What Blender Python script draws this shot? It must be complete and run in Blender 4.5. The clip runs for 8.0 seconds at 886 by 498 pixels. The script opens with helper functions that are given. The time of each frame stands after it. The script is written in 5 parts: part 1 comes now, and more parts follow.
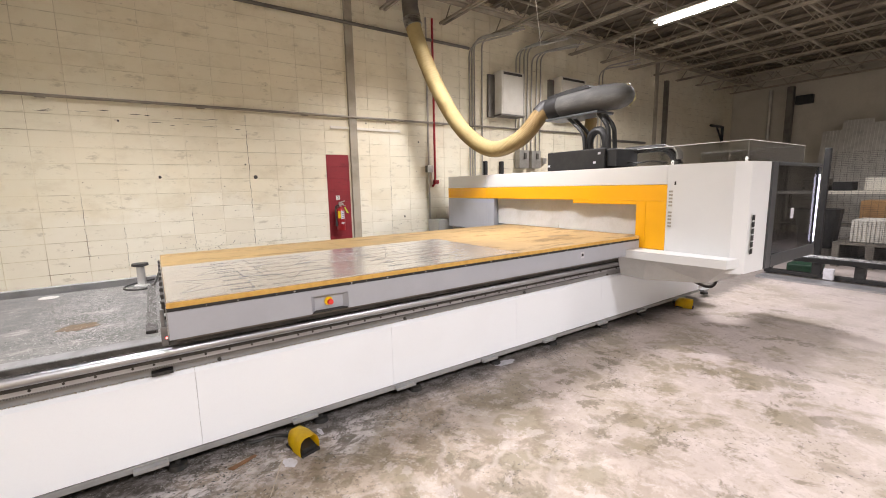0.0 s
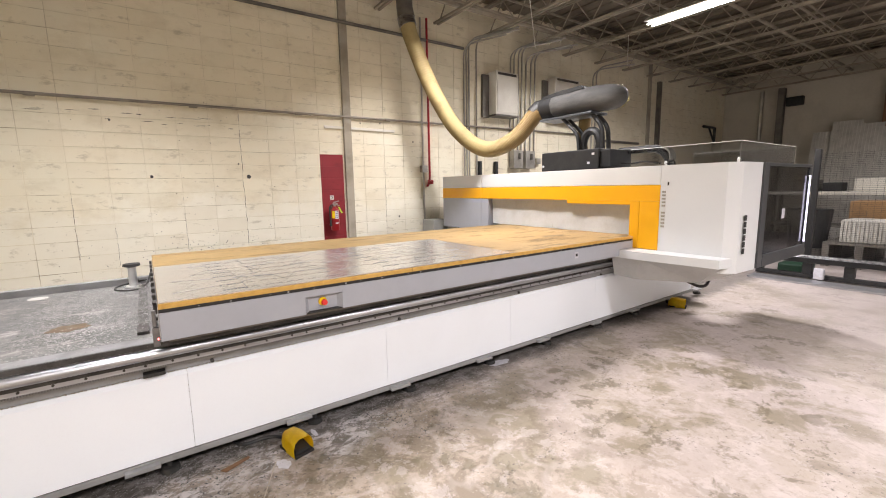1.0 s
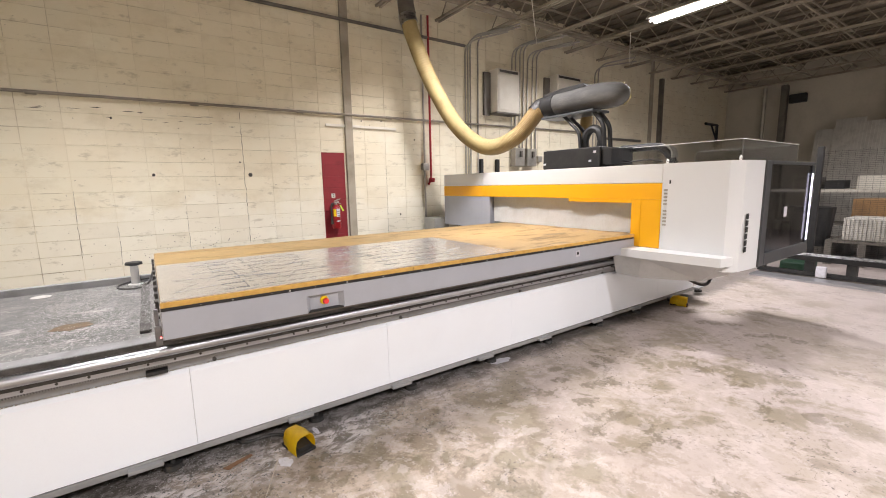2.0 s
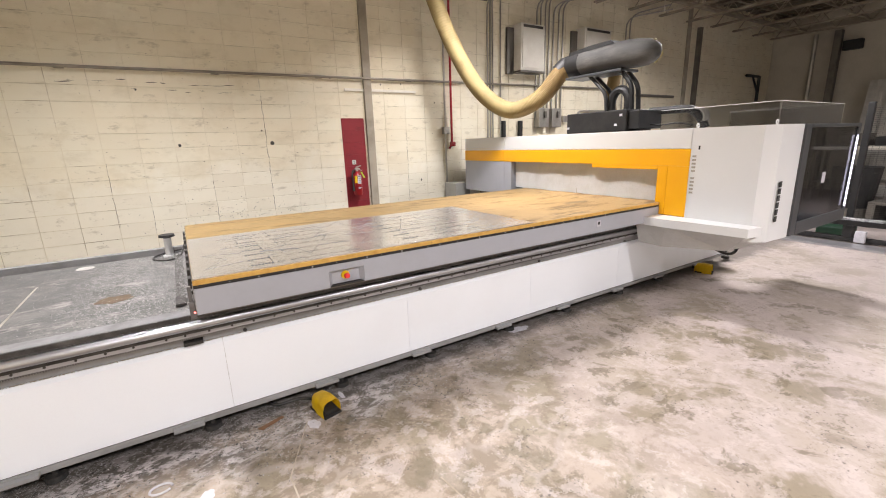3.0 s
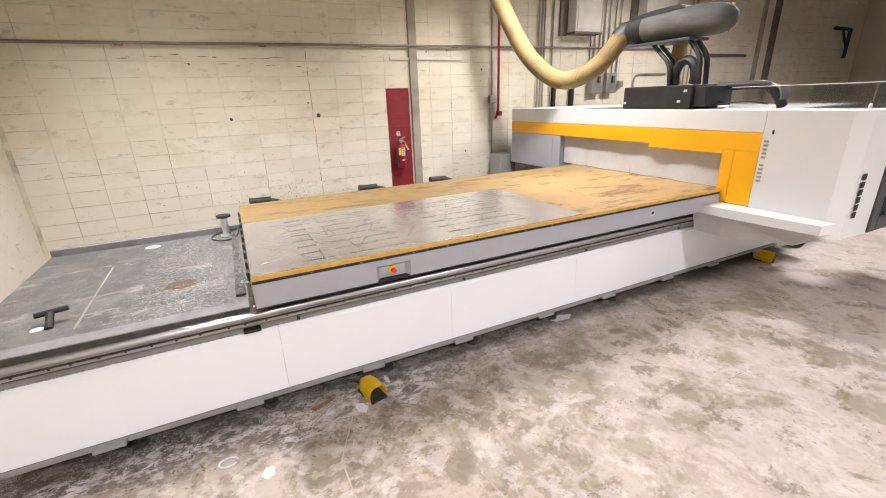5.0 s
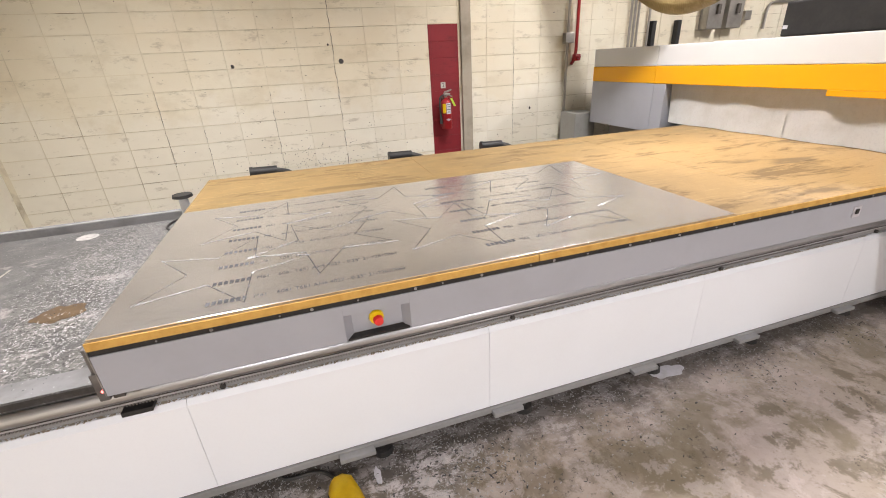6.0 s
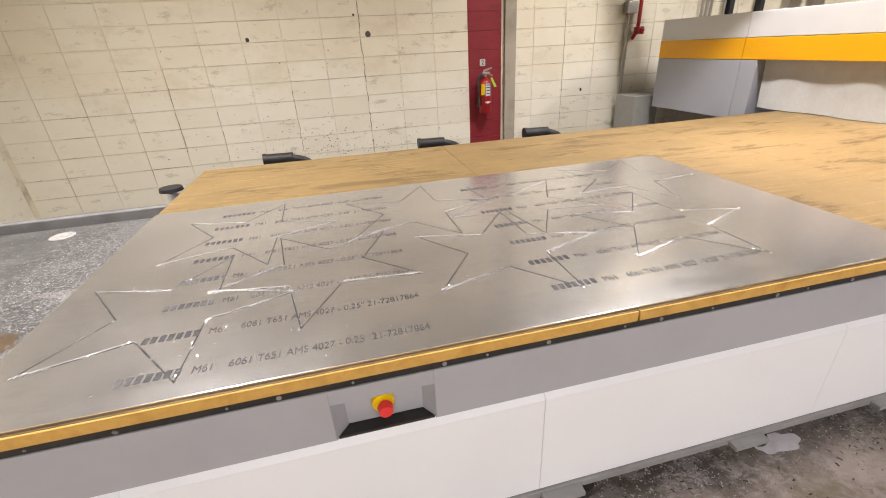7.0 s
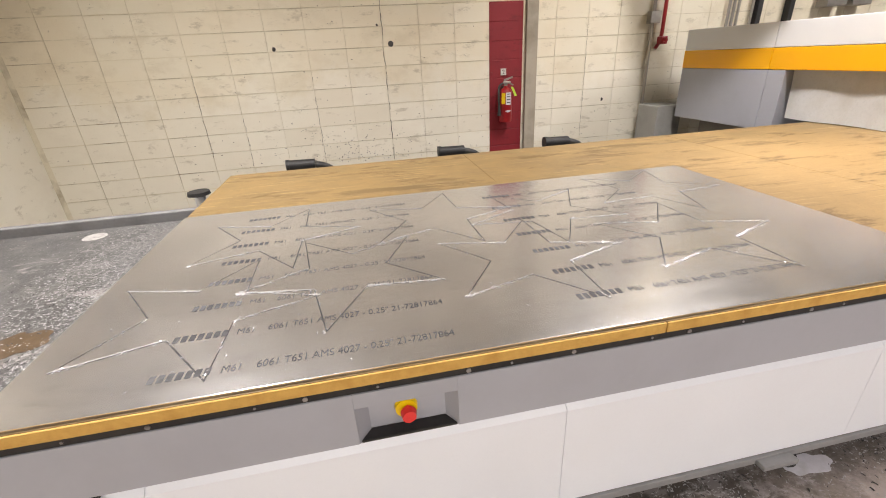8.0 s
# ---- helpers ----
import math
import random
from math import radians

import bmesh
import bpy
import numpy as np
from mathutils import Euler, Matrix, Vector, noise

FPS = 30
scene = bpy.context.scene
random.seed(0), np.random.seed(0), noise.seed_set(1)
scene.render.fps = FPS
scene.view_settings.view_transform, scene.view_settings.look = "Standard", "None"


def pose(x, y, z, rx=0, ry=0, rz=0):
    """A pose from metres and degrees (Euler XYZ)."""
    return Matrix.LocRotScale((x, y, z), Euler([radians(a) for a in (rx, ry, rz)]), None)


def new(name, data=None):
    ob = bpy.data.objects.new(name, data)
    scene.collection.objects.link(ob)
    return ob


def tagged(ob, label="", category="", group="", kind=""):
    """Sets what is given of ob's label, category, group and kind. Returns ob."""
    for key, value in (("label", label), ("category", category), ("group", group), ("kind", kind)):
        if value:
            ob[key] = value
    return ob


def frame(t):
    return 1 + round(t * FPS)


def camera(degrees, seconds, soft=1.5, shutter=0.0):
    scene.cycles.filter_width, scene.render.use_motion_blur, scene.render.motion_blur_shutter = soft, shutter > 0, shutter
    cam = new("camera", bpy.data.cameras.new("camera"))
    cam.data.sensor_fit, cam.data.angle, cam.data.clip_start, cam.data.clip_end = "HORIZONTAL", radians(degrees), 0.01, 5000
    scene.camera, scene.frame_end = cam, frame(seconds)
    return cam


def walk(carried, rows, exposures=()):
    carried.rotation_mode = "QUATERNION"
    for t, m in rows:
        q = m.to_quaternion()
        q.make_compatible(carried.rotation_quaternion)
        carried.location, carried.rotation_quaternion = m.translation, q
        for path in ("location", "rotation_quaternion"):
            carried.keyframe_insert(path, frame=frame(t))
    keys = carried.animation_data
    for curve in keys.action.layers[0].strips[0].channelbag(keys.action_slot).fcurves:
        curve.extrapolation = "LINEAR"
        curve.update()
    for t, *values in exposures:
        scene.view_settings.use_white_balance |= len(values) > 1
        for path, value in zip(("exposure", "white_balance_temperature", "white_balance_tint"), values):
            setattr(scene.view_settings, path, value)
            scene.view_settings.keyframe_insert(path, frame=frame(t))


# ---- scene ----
# The camera and its walk
cam = camera(93.0, 8.0, soft=1.0)
PATH = [
    (0.0, pose(-0.003, -2.451, 1.563, 81.66, 0, -34.32) @ pose(0, 0, 0, 0, 0, -1.16)),
    (0.5, pose(-0.003, -2.449, 1.563, 81.66, 0, -34.70) @ pose(0, 0, 0, 0, 0, -1.12)),
    (1.0, pose(-0.002, -2.448, 1.563, 81.65, 0, -35.08) @ pose(0, 0, 0, 0, 0, -1.07)),
    (2.5, pose(0.000, -2.454, 1.591, 80.56, 0, -34.38) @ pose(0, 0, 0, 0, 0, -1.19)),
    (3.0, pose(0.026, -2.483, 1.675, 75.91, 0, -31.49) @ pose(0, 0, 0, 0, 0, -1.97)),
    (3.5, pose(0.036, -2.457, 1.793, 70.28, 0, -25.87) @ pose(0, 0, 0, 0, 0, -4.19)),
    (4.0, pose(0.033, -2.386, 1.847, 69.60, 0, -28.40) @ pose(0, 0, 0, 0, 0, -0.46)),
    (5.1, pose(0.030, -2.400, 1.915, 70.40, 0, -25.20) @ pose(0, 0, 0, 0, 0, -2.30)),
    (5.3, pose(0.207, -2.096, 1.880, 69.47, 0, -23.67) @ pose(0, 0, 0, 0, 0, -2.69)),
    (5.5, pose(0.469, -1.693, 1.792, 67.44, 0, -21.10) @ pose(0, 0, 0, 0, 0, -3.06)),
    (6.0, pose(0.701, -1.257, 1.699, 65.99, 0, -16.83) @ pose(0, 0, 0, 0, 0, -3.21)),
    (6.5, pose(0.868, -0.823, 1.615, 63.79, 0, -11.80) @ pose(0, 0, 0, 0, 0, -3.65)),
    (7.0, pose(0.830, -0.711, 1.613, 64.30, 0, -12.30) @ pose(0, 0, 0, 0, 0, -3.30)),
    (7.5, pose(0.812, -0.711, 1.613, 65.10, 0, -10.70) @ pose(0, 0, 0, 0, 0, -3.20)),
    (8.0, pose(0.805, -0.711, 1.613, 65.49, 0, -10.06) @ pose(0, 0, 0, 0, 0, -3.17)),
]
walk(cam, PATH, [(0.0, 0.06, 6420, 10), (2.5, 0.06, 6420, 10), (3.5, -0.02, 6420, 10), (4.2, 0.0, 6420, 10), (5.5, 0.04, 6420, 10), (6.5, -0.19, 6600, 10), (8.0, -0.21, 6650, 10)])

# World and lamps
world = bpy.data.worlds.new("world")
scene.world = world
world.use_nodes = True
world.node_tree.nodes["Background"].inputs[0].default_value = (0.9, 0.85, 0.78, 1)
world.node_tree.nodes["Background"].inputs[1].default_value = 0.02

# the last lamp is unseen, added to brighten the far end
LAMPS = [(7.1, 1.0, 235, 160), (7.1, -4.6, 95, 160), (3.0, -4.7, 215, 140), (-0.3, -4.7, 235, 140), (3.3, 1.7, 140, 130), (-0.4, 1.5, 125, 118), (11.6, -3.0, 125, 165)]
LAMP_Z = 4.2
for lx, ly, watts, cone in LAMPS:
    lamp_data = bpy.data.lights.new("tube_light", "AREA")
    lamp_data.shape, lamp_data.size, lamp_data.size_y = "RECTANGLE", 0.26, 1.2
    lamp_data.energy, lamp_data.color, lamp_data.spread = watts, (1.0, 0.945, 0.945), radians(cone)
    lamp_ob = new("tube_light", lamp_data)
    lamp_ob.location = (lx, ly, LAMP_Z - 0.09)


# Materials
def nodes_of(name):
    m = bpy.data.materials.new(name)
    m.use_nodes = True
    nt = m.node_tree
    return m, nt, nt.nodes["Principled BSDF"]


def noise_node(nt, scale, detail=5.0, rough=0.6, stretch=(1, 1, 1), warp=0.0):
    geo = nt.nodes.new("ShaderNodeNewGeometry")
    mp = nt.nodes.new("ShaderNodeMapping")
    mp.inputs["Scale"].default_value = stretch
    nt.links.new(geo.outputs["Position"], mp.inputs["Vector"])
    n = nt.nodes.new("ShaderNodeTexNoise")
    n.inputs["Scale"].default_value = scale
    n.inputs["Detail"].default_value = detail
    n.inputs["Roughness"].default_value = rough
    n.inputs["Distortion"].default_value = warp
    nt.links.new(mp.outputs["Vector"], n.inputs["Vector"])
    return n.outputs["Fac"]


def ramp_node(nt, fac, lo, hi):
    r = nt.nodes.new("ShaderNodeMapRange")
    r.inputs["From Min"].default_value = lo
    r.inputs["From Max"].default_value = hi
    nt.links.new(fac, r.inputs["Value"])
    return r.outputs["Result"]


def mix_node(nt, fac, a, b):
    m = nt.nodes.new("ShaderNodeMix")
    m.data_type = "RGBA"
    for sock, v in ((m.inputs[0], fac), (m.inputs[6], a), (m.inputs[7], b)):
        if isinstance(v, (int, float)):
            sock.default_value = v
        elif isinstance(v, tuple):
            sock.default_value = (*v, 1)
        else:
            nt.links.new(v, sock)
    return m.outputs[2]


def math_node(nt, op, a, b=0.0):
    m = nt.nodes.new("ShaderNodeMath")
    m.operation = op
    for sock, v in ((m.inputs[0], a), (m.inputs[1], b)):
        if isinstance(v, (int, float)):
            sock.default_value = v
        else:
            nt.links.new(v, sock)
    return m.outputs[0]


def bump_node(nt, bsdf, height, strength, distance):
    b = nt.nodes.new("ShaderNodeBump")
    b.inputs["Strength"].default_value = strength
    b.inputs["Distance"].default_value = distance
    nt.links.new(height, b.inputs["Height"])
    nt.links.new(b.outputs["Normal"], bsdf.inputs["Normal"])


def position_axis(nt, axis):
    geo = nt.nodes.new("ShaderNodeNewGeometry")
    sep = nt.nodes.new("ShaderNodeSeparateXYZ")
    nt.links.new(geo.outputs["Position"], sep.inputs[0])
    return sep.outputs[axis]


def surface(name, base, other, rough=0.5, metal=0.0, scale=6.0, fine=60.0, lo=0.45, hi=0.7, bump=0.0, stretch=(1, 1, 1), rough_var=0.1, grain=0.5):
    """A plain material with stains at one scale and grain at a second."""
    m, nt, b = nodes_of(name)
    big = ramp_node(nt, noise_node(nt, scale, 5, 0.6, stretch), lo, hi)
    small = noise_node(nt, fine, 3, 0.6, stretch)
    col = mix_node(nt, big, base, other)
    dim = tuple(0.82 * c for c in base)
    col = mix_node(nt, math_node(nt, "MULTIPLY", ramp_node(nt, small, 0.5, 0.8), grain), col, dim)
    nt.links.new(col, b.inputs["Base Color"])
    r = math_node(nt, "ADD", math_node(nt, "MULTIPLY", small, rough_var), rough - rough_var * 0.5)
    nt.links.new(r, b.inputs["Roughness"])
    b.inputs["Metallic"].default_value = metal
    if bump:
        bump_node(nt, b, small, bump, 0.002)
    return m


def block_material(name, base, stain, grime, bump=0.35, repaint=0.0):
    m, nt, b = nodes_of(name)
    info = nt.nodes.new("ShaderNodeObjectInfo")
    patch = ramp_node(nt, noise_node(nt, 0.9, 6, 0.6), 0.44, 0.62)
    col = mix_node(nt, math_node(nt, "MULTIPLY", patch, 0.75), base, stain)
    col = mix_node(nt, math_node(nt, "MULTIPLY", ramp_node(nt, noise_node(nt, 2.6, 8, 0.7, (1, 1, 1.6)), 0.5, 0.7), 0.45), col, grime)
    if repaint:                                     # whiter touch-up coat on the lower courses, ragged at its top
        edge = math_node(nt, "ADD", position_axis(nt, 2), math_node(nt, "MULTIPLY", math_node(nt, "SUBTRACT", noise_node(nt, 1.4, 7, 0.65), 0.5), 1.9))
        fresh = ramp_node(nt, math_node(nt, "SUBTRACT", 1.4, edge), -0.1, 0.14)
        col = mix_node(nt, math_node(nt, "MULTIPLY", fresh, 0.55), col, (0.82, 0.80, 0.71))
    # tan scrapes where the paint has worn thin
    worn = math_node(nt, "MULTIPLY", ramp_node(nt, noise_node(nt, 6.5, 10, 0.72, (0.7, 1, 1.7)), 0.57, 0.66), 0.5)
    col = mix_node(nt, worn, col, tuple(0.62 * c for c in grime))
    spots = ramp_node(nt, noise_node(nt, 38, 2, 0.5), 0.75, 0.78)
    col = mix_node(nt, math_node(nt, "MULTIPLY", spots, 0.6), col, (0.12, 0.1, 0.08))
    tone = math_node(nt, "MULTIPLY", info.outputs["Random"], 0.2)
    col = mix_node(nt, tone, col, grime)
    nt.links.new(col, b.inputs["Base Color"])
    b.inputs["Roughness"].default_value = 0.55
    bump_node(nt, b, noise_node(nt, 55, 8, 0.75), bump, 0.009)
    return m


BLOCK = block_material("painted_block", (0.745, 0.68, 0.53), (0.77, 0.735, 0.605), (0.53, 0.46, 0.32), 0.35, 1.0)
RED_BLOCK = block_material("red_painted_block", (0.215, 0.011, 0.018), (0.245, 0.015, 0.024), (0.15, 0.009, 0.014))
MORTAR = surface("painted_mortar", (0.69, 0.63, 0.485), (0.33, 0.28, 0.2), 0.8, 0, 3.4, 50, 0.47, 0.66, 0.3)
RED_MORTAR = surface("red_mortar", (0.2, 0.012, 0.018), (0.12, 0.01, 0.012), 0.7)
BARE = surface("bare_concrete_strip", (0.36, 0.32, 0.255), (0.25, 0.22, 0.17), 0.8, 0, 3, 50, 0.45, 0.65)
DECK_EDGE = surface("deck_edge_paint", (0.2, 0.2, 0.205), (0.13, 0.13, 0.13), 0.65)
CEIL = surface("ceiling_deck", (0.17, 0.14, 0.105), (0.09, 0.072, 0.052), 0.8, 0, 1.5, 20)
FARWALL = surface("far_wall_paint", (0.5, 0.46, 0.39), (0.36, 0.33, 0.28), 0.8, 0, 0.8, 20)


def floor_material():
    m, nt, b = nodes_of("worn_concrete")
    px, py = position_axis(nt, 0), position_axis(nt, 1)
    mul = lambda u, v: math_node(nt, "MULTIPLY", u, v)
    big = noise_node(nt, 0.7, 8, 0.62)
    col = mix_node(nt, ramp_node(nt, big, 0.4, 0.6), (0.39, 0.33, 0.275), (0.445, 0.38, 0.355))
    # browner towards the machine, greyer and paler out in the open
    near = ramp_node(nt, math_node(nt, "SUBTRACT", mul(big, 2.6), mul(px, 0.75)), -0.45, 0.45)
    col = mix_node(nt, mul(near, 0.45), col, (0.3, 0.225, 0.135))
    # olive-brown stains with ragged edges
    stain = ramp_node(nt, noise_node(nt, 1.5, 14, 0.66, (1, 1, 1), 0.25), 0.515, 0.575)
    col = mix_node(nt, mul(stain, 0.72), col, (0.215, 0.18, 0.115))
    deep = mul(ramp_node(nt, noise_node(nt, 3.9, 14, 0.7, (1, 1, 1), 0.3), 0.53, 0.575), ramp_node(nt, noise_node(nt, 1.1, 6, 0.6), 0.44, 0.56))
    col = mix_node(nt, mul(deep, 0.75), col, (0.15, 0.125, 0.08))
    brown = mul(near, ramp_node(nt, noise_node(nt, 4.6, 14, 0.72, (1, 1, 1), 0.3), 0.46, 0.54))
    col = mix_node(nt, mul(brown, 0.55), col, (0.11, 0.08, 0.04))
    # old paint and dust left in flakes and in pale seams between worn slabs
    flakes = ramp_node(nt, noise_node(nt, 5.2, 14, 0.74, (1, 1, 1), 0.3), 0.535, 0.56)
    col = mix_node(nt, mul(flakes, 0.36), col, (0.56, 0.49, 0.475))
    vor = nt.nodes.new("ShaderNodeTexVoronoi")
    vor.feature = "DISTANCE_TO_EDGE"
    vor.inputs["Scale"].default_value = 2.6
    geo = nt.nodes.new("ShaderNodeNewGeometry")
    jig = nt.nodes.new("ShaderNodeVectorMath")
    wig = nt.nodes.new("ShaderNodeTexNoise")
    wig.inputs["Scale"].default_value, wig.inputs["Detail"].default_value = 4.0, 6.0
    nt.links.new(geo.outputs["Position"], wig.inputs["Vector"])
    jig.operation = "MULTIPLY_ADD"
    jig.inputs[1].default_value = (0.3, 0.3, 0.0)
    nt.links.new(wig.outputs["Color"], jig.inputs[0])
    nt.links.new(geo.outputs["Position"], jig.inputs[2])
    nt.links.new(jig.outputs[0], vor.inputs["Vector"])
    seam = mul(ramp_node(nt, math_node(nt, "SUBTRACT", 0.075, vor.outputs["Distance"]), 0.0, 0.05), ramp_node(nt, noise_node(nt, 0.9, 5), 0.46, 0.58))
    col = mix_node(nt, mul(seam, 0.3), col, (0.56, 0.485, 0.46))
    # dark grit in clusters
    grit = mul(ramp_node(nt, noise_node(nt, 30, 6, 0.75), 0.575, 0.61), ramp_node(nt, noise_node(nt, 1.9, 6, 0.65), 0.49, 0.58))
    col = mix_node(nt, mul(grit, 0.8), col, (0.07, 0.06, 0.05))
    fleck = ramp_node(nt, noise_node(nt, 75, 3, 0.7), 0.69, 0.72)
    col = mix_node(nt, mul(fleck, 0.6), col, (0.09, 0.08, 0.07))
    fine = noise_node(nt, 26, 10, 0.75)
    col = mix_node(nt, mul(ramp_node(nt, fine, 0.5, 0.66), 0.3), col, (0.2, 0.165, 0.12))
    # swarf and dirt swept along the foot of the machine
    wob = math_node(nt, "ADD", py, mul(math_node(nt, "SUBTRACT", noise_node(nt, 1.7, 8, 0.65), 0.5), 1.3))
    wob = math_node(nt, "SUBTRACT", wob, mul(math_node(nt, "SUBTRACT", px, 0.6), 0.085))
    band = mul(ramp_node(nt, wob, -0.16, 0.14), 0.92)
    dirt = mix_node(nt, ramp_node(nt, noise_node(nt, 11, 12, 0.78, (0.8, 1.3, 1), 0.3), 0.475, 0.54), (0.105, 0.092, 0.08), (0.6, 0.56, 0.57))
    col = mix_node(nt, band, col, dirt)
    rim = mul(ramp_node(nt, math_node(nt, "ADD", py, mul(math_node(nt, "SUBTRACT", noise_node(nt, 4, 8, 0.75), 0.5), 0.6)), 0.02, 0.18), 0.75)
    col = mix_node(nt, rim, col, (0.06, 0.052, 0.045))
    # pale tone on the open floor: reflected light put into the colour
    floor_glare = mul(ramp_node(nt, math_node(nt, "SUBTRACT", px, mul(py, 1.6)), 5.5, 9.5), 0.6)
    col = mix_node(nt, floor_glare, col, (0.36, 0.315, 0.31))
    nt.links.new(col, b.inputs["Base Color"])
    nt.links.new(math_node(nt, "ADD", mul(stain, -0.14), 0.55), b.inputs["Roughness"])
    bump_node(nt, b, fine, 0.3, 0.004)
    return m


FLOOR = floor_material()
WHITE = surface("white_powder_coat", (0.68, 0.69, 0.70), (0.655, 0.66, 0.67), 0.4, 0, 2.0, 150, 0.5, 0.8, grain=0.12)
PANEL = surface("white_panel_paint", (0.87, 0.905, 0.97), (0.85, 0.88, 0.94), 0.42, 0, 1.5, 150, 0.5, 0.75, grain=0.12)
GREY = surface("grey_powder_coat", (0.385, 0.4, 0.45), (0.35, 0.36, 0.4), 0.42, 0, 3, 40, 0.5, 0.8, grain=0.12)


def deck_material():
    m, nt, b = nodes_of("dusty_grey_deck")
    mul = lambda u, v: math_node(nt, "MULTIPLY", u, v)
    col = mix_node(nt, ramp_node(nt, noise_node(nt, 4.5, 9, 0.7), 0.42, 0.62), (0.07, 0.07, 0.069), (0.125, 0.123, 0.117))
    dust = ramp_node(nt, noise_node(nt, 3.2, 12, 0.75, (0.7, 1.6, 1), 0.4), 0.56, 0.63)
    col = mix_node(nt, mul(dust, 0.55), col, (0.32, 0.305, 0.285))
    heaped = ramp_node(nt, math_node(nt, "ADD", position_axis(nt, 0), mul(noise_node(nt, 3, 5), 0.5)), -0.5, -0.2)
    crumbs = mul(ramp_node(nt, noise_node(nt, 60, 6, 0.8), 0.54, 0.6), math_node(nt, "ADD", mul(heaped, 0.8), 0.2))
    col = mix_node(nt, mul(crumbs, 0.6), col, (0.4, 0.39, 0.38))
    pits = mul(ramp_node(nt, noise_node(nt, 85, 4, 0.8), 0.56, 0.62), math_node(nt, "ADD", mul(heaped, 0.8), 0.2))
    col = mix_node(nt, mul(pits, 0.7), col, (0.025, 0.025, 0.026))
    nt.links.new(col, b.inputs["Base Color"])
    b.inputs["Roughness"].default_value = 0.6
    bump_node(nt, b, noise_node(nt, 70, 5, 0.75), 0.4, 0.004)
    return m


DECK_GREY = deck_material()
YELLOW = surface("yellow_paint", (0.88, 0.43, 0.002), (0.85, 0.41, 0.002), 0.4, 0, 2, 150, grain=0.12)
BRIGHT_YELLOW = surface("yellow_plastic", (0.88, 0.62, 0.005), (0.76, 0.5, 0.003), 0.4, 0, 14, 80)
STEEL = surface("bright_steel", (0.42, 0.42, 0.43), (0.12, 0.12, 0.125), 0.3, 1.0, 5, 60, 0.45, 0.7, 0, (0.25, 4, 4))
RAIL_STEEL = surface("ground_rail_steel", (0.52, 0.53, 0.56), (0.26, 0.26, 0.275), 0.33, 1.0, 4, 60, 0.45, 0.7, 0, (0.2, 5, 5))
DULL_STEEL = surface("dull_steel", (0.2, 0.2, 0.205), (0.12, 0.12, 0.12), 0.45, 0.8, 4, 60, 0.45, 0.7, 0, (0.3, 4, 4))
APRON = surface("grey_apron", (0.29, 0.29, 0.295), (0.22, 0.22, 0.22), 0.5, 0, 4, 40)
BLACK = surface("black_paint", (0.012, 0.012, 0.013), (0.025, 0.024, 0.023), 0.55, 0, 6, 60)
DARK = surface("dark_grime_and_shade", (0.035, 0.032, 0.03), (0.08, 0.075, 0.07), 0.7, 0, 12, 70)
CHAR = surface("charcoal_frame", (0.05, 0.053, 0.058), (0.04, 0.042, 0.046), 0.4, 0, 6, 60)
RUBBER = surface("black_rubber", (0.02, 0.02, 0.02), (0.055, 0.05, 0.045), 0.6, 0, 14, 80)
RED = surface("red_enamel", (0.3, 0.012, 0.016), (0.22, 0.01, 0.013), 0.3, 0, 8, 60)
RED_PLASTIC = surface("red_plastic", (0.78, 0.04, 0.035), (0.7, 0.03, 0.03), 0.4, 0, 20, 90)
CONDUIT = surface("galvanised_conduit", (0.42, 0.40, 0.36), (0.3, 0.285, 0.26), 0.42, 0.7, 4, 50)
WALL_PIPE = surface("weathered_pipe", (0.27, 0.24, 0.2), (0.17, 0.15, 0.12), 0.5, 0.5, 4, 50)
BEIGE_METAL = surface("beige_enamel", (0.7, 0.67, 0.6), (0.62, 0.58, 0.51), 0.5, 0, 3, 40)
DARK_METAL = surface("aged_dark_metal", (0.16, 0.145, 0.125), (0.1, 0.09, 0.08), 0.55, 0.3, 4, 50)
JOIST = surface("painted_joist", (0.32, 0.28, 0.215), (0.17, 0.145, 0.11), 0.6, 0, 2, 30)
BROWN = surface("brown_timber", (0.2, 0.1, 0.045), (0.13, 0.07, 0.03), 0.6, 0, 4, 40, stretch=(4, 4, 0.4))
TUBE_GREY = surface("grey_fabric_duct", (0.06, 0.058, 0.056), (0.11, 0.106, 0.098), 0.75, 0, 5, 70, stretch=(1, 0.5, 2))
PAPER = surface("pale_scrap", (0.58, 0.57, 0.62), (0.48, 0.48, 0.5), 0.5, 0, 20, 90)
CURTAIN = surface("white_curtain", (0.88, 0.875, 0.86), (0.8, 0.785, 0.75), 0.6, 0, 6, 60)
CREAM_TAPE = surface("yellowed_tape", (0.5, 0.42, 0.2), (0.3, 0.28, 0.22), 0.5, 0, 20, 80)
CRACK = surface("crack_filler", (0.42, 0.36, 0.29), (0.26, 0.21, 0.15), 0.8, 0, 8, 60)
DARK_CHIP = surface("dull_dark_swarf", (0.05, 0.05, 0.05), (0.12, 0.115, 0.11), 0.5, 0.3, 60, 200)
CHIP = surface("aluminium_swarf", (0.88, 0.88, 0.88), (0.7, 0.7, 0.7), 0.25, 0.5, 60, 200)
STAIN = surface("brown_oil_stain", (0.075, 0.045, 0.018), (0.11, 0.068, 0.03), 0.55, 0, 20, 80)
GREEN = surface("dark_green_paint", (0.008, 0.036, 0.018), (0.014, 0.032, 0.02), 0.5, 0, 6, 60)
INK = surface("dark_ink", (0.03, 0.03, 0.033), (0.09, 0.09, 0.095), 0.5, 0, 40, 120)
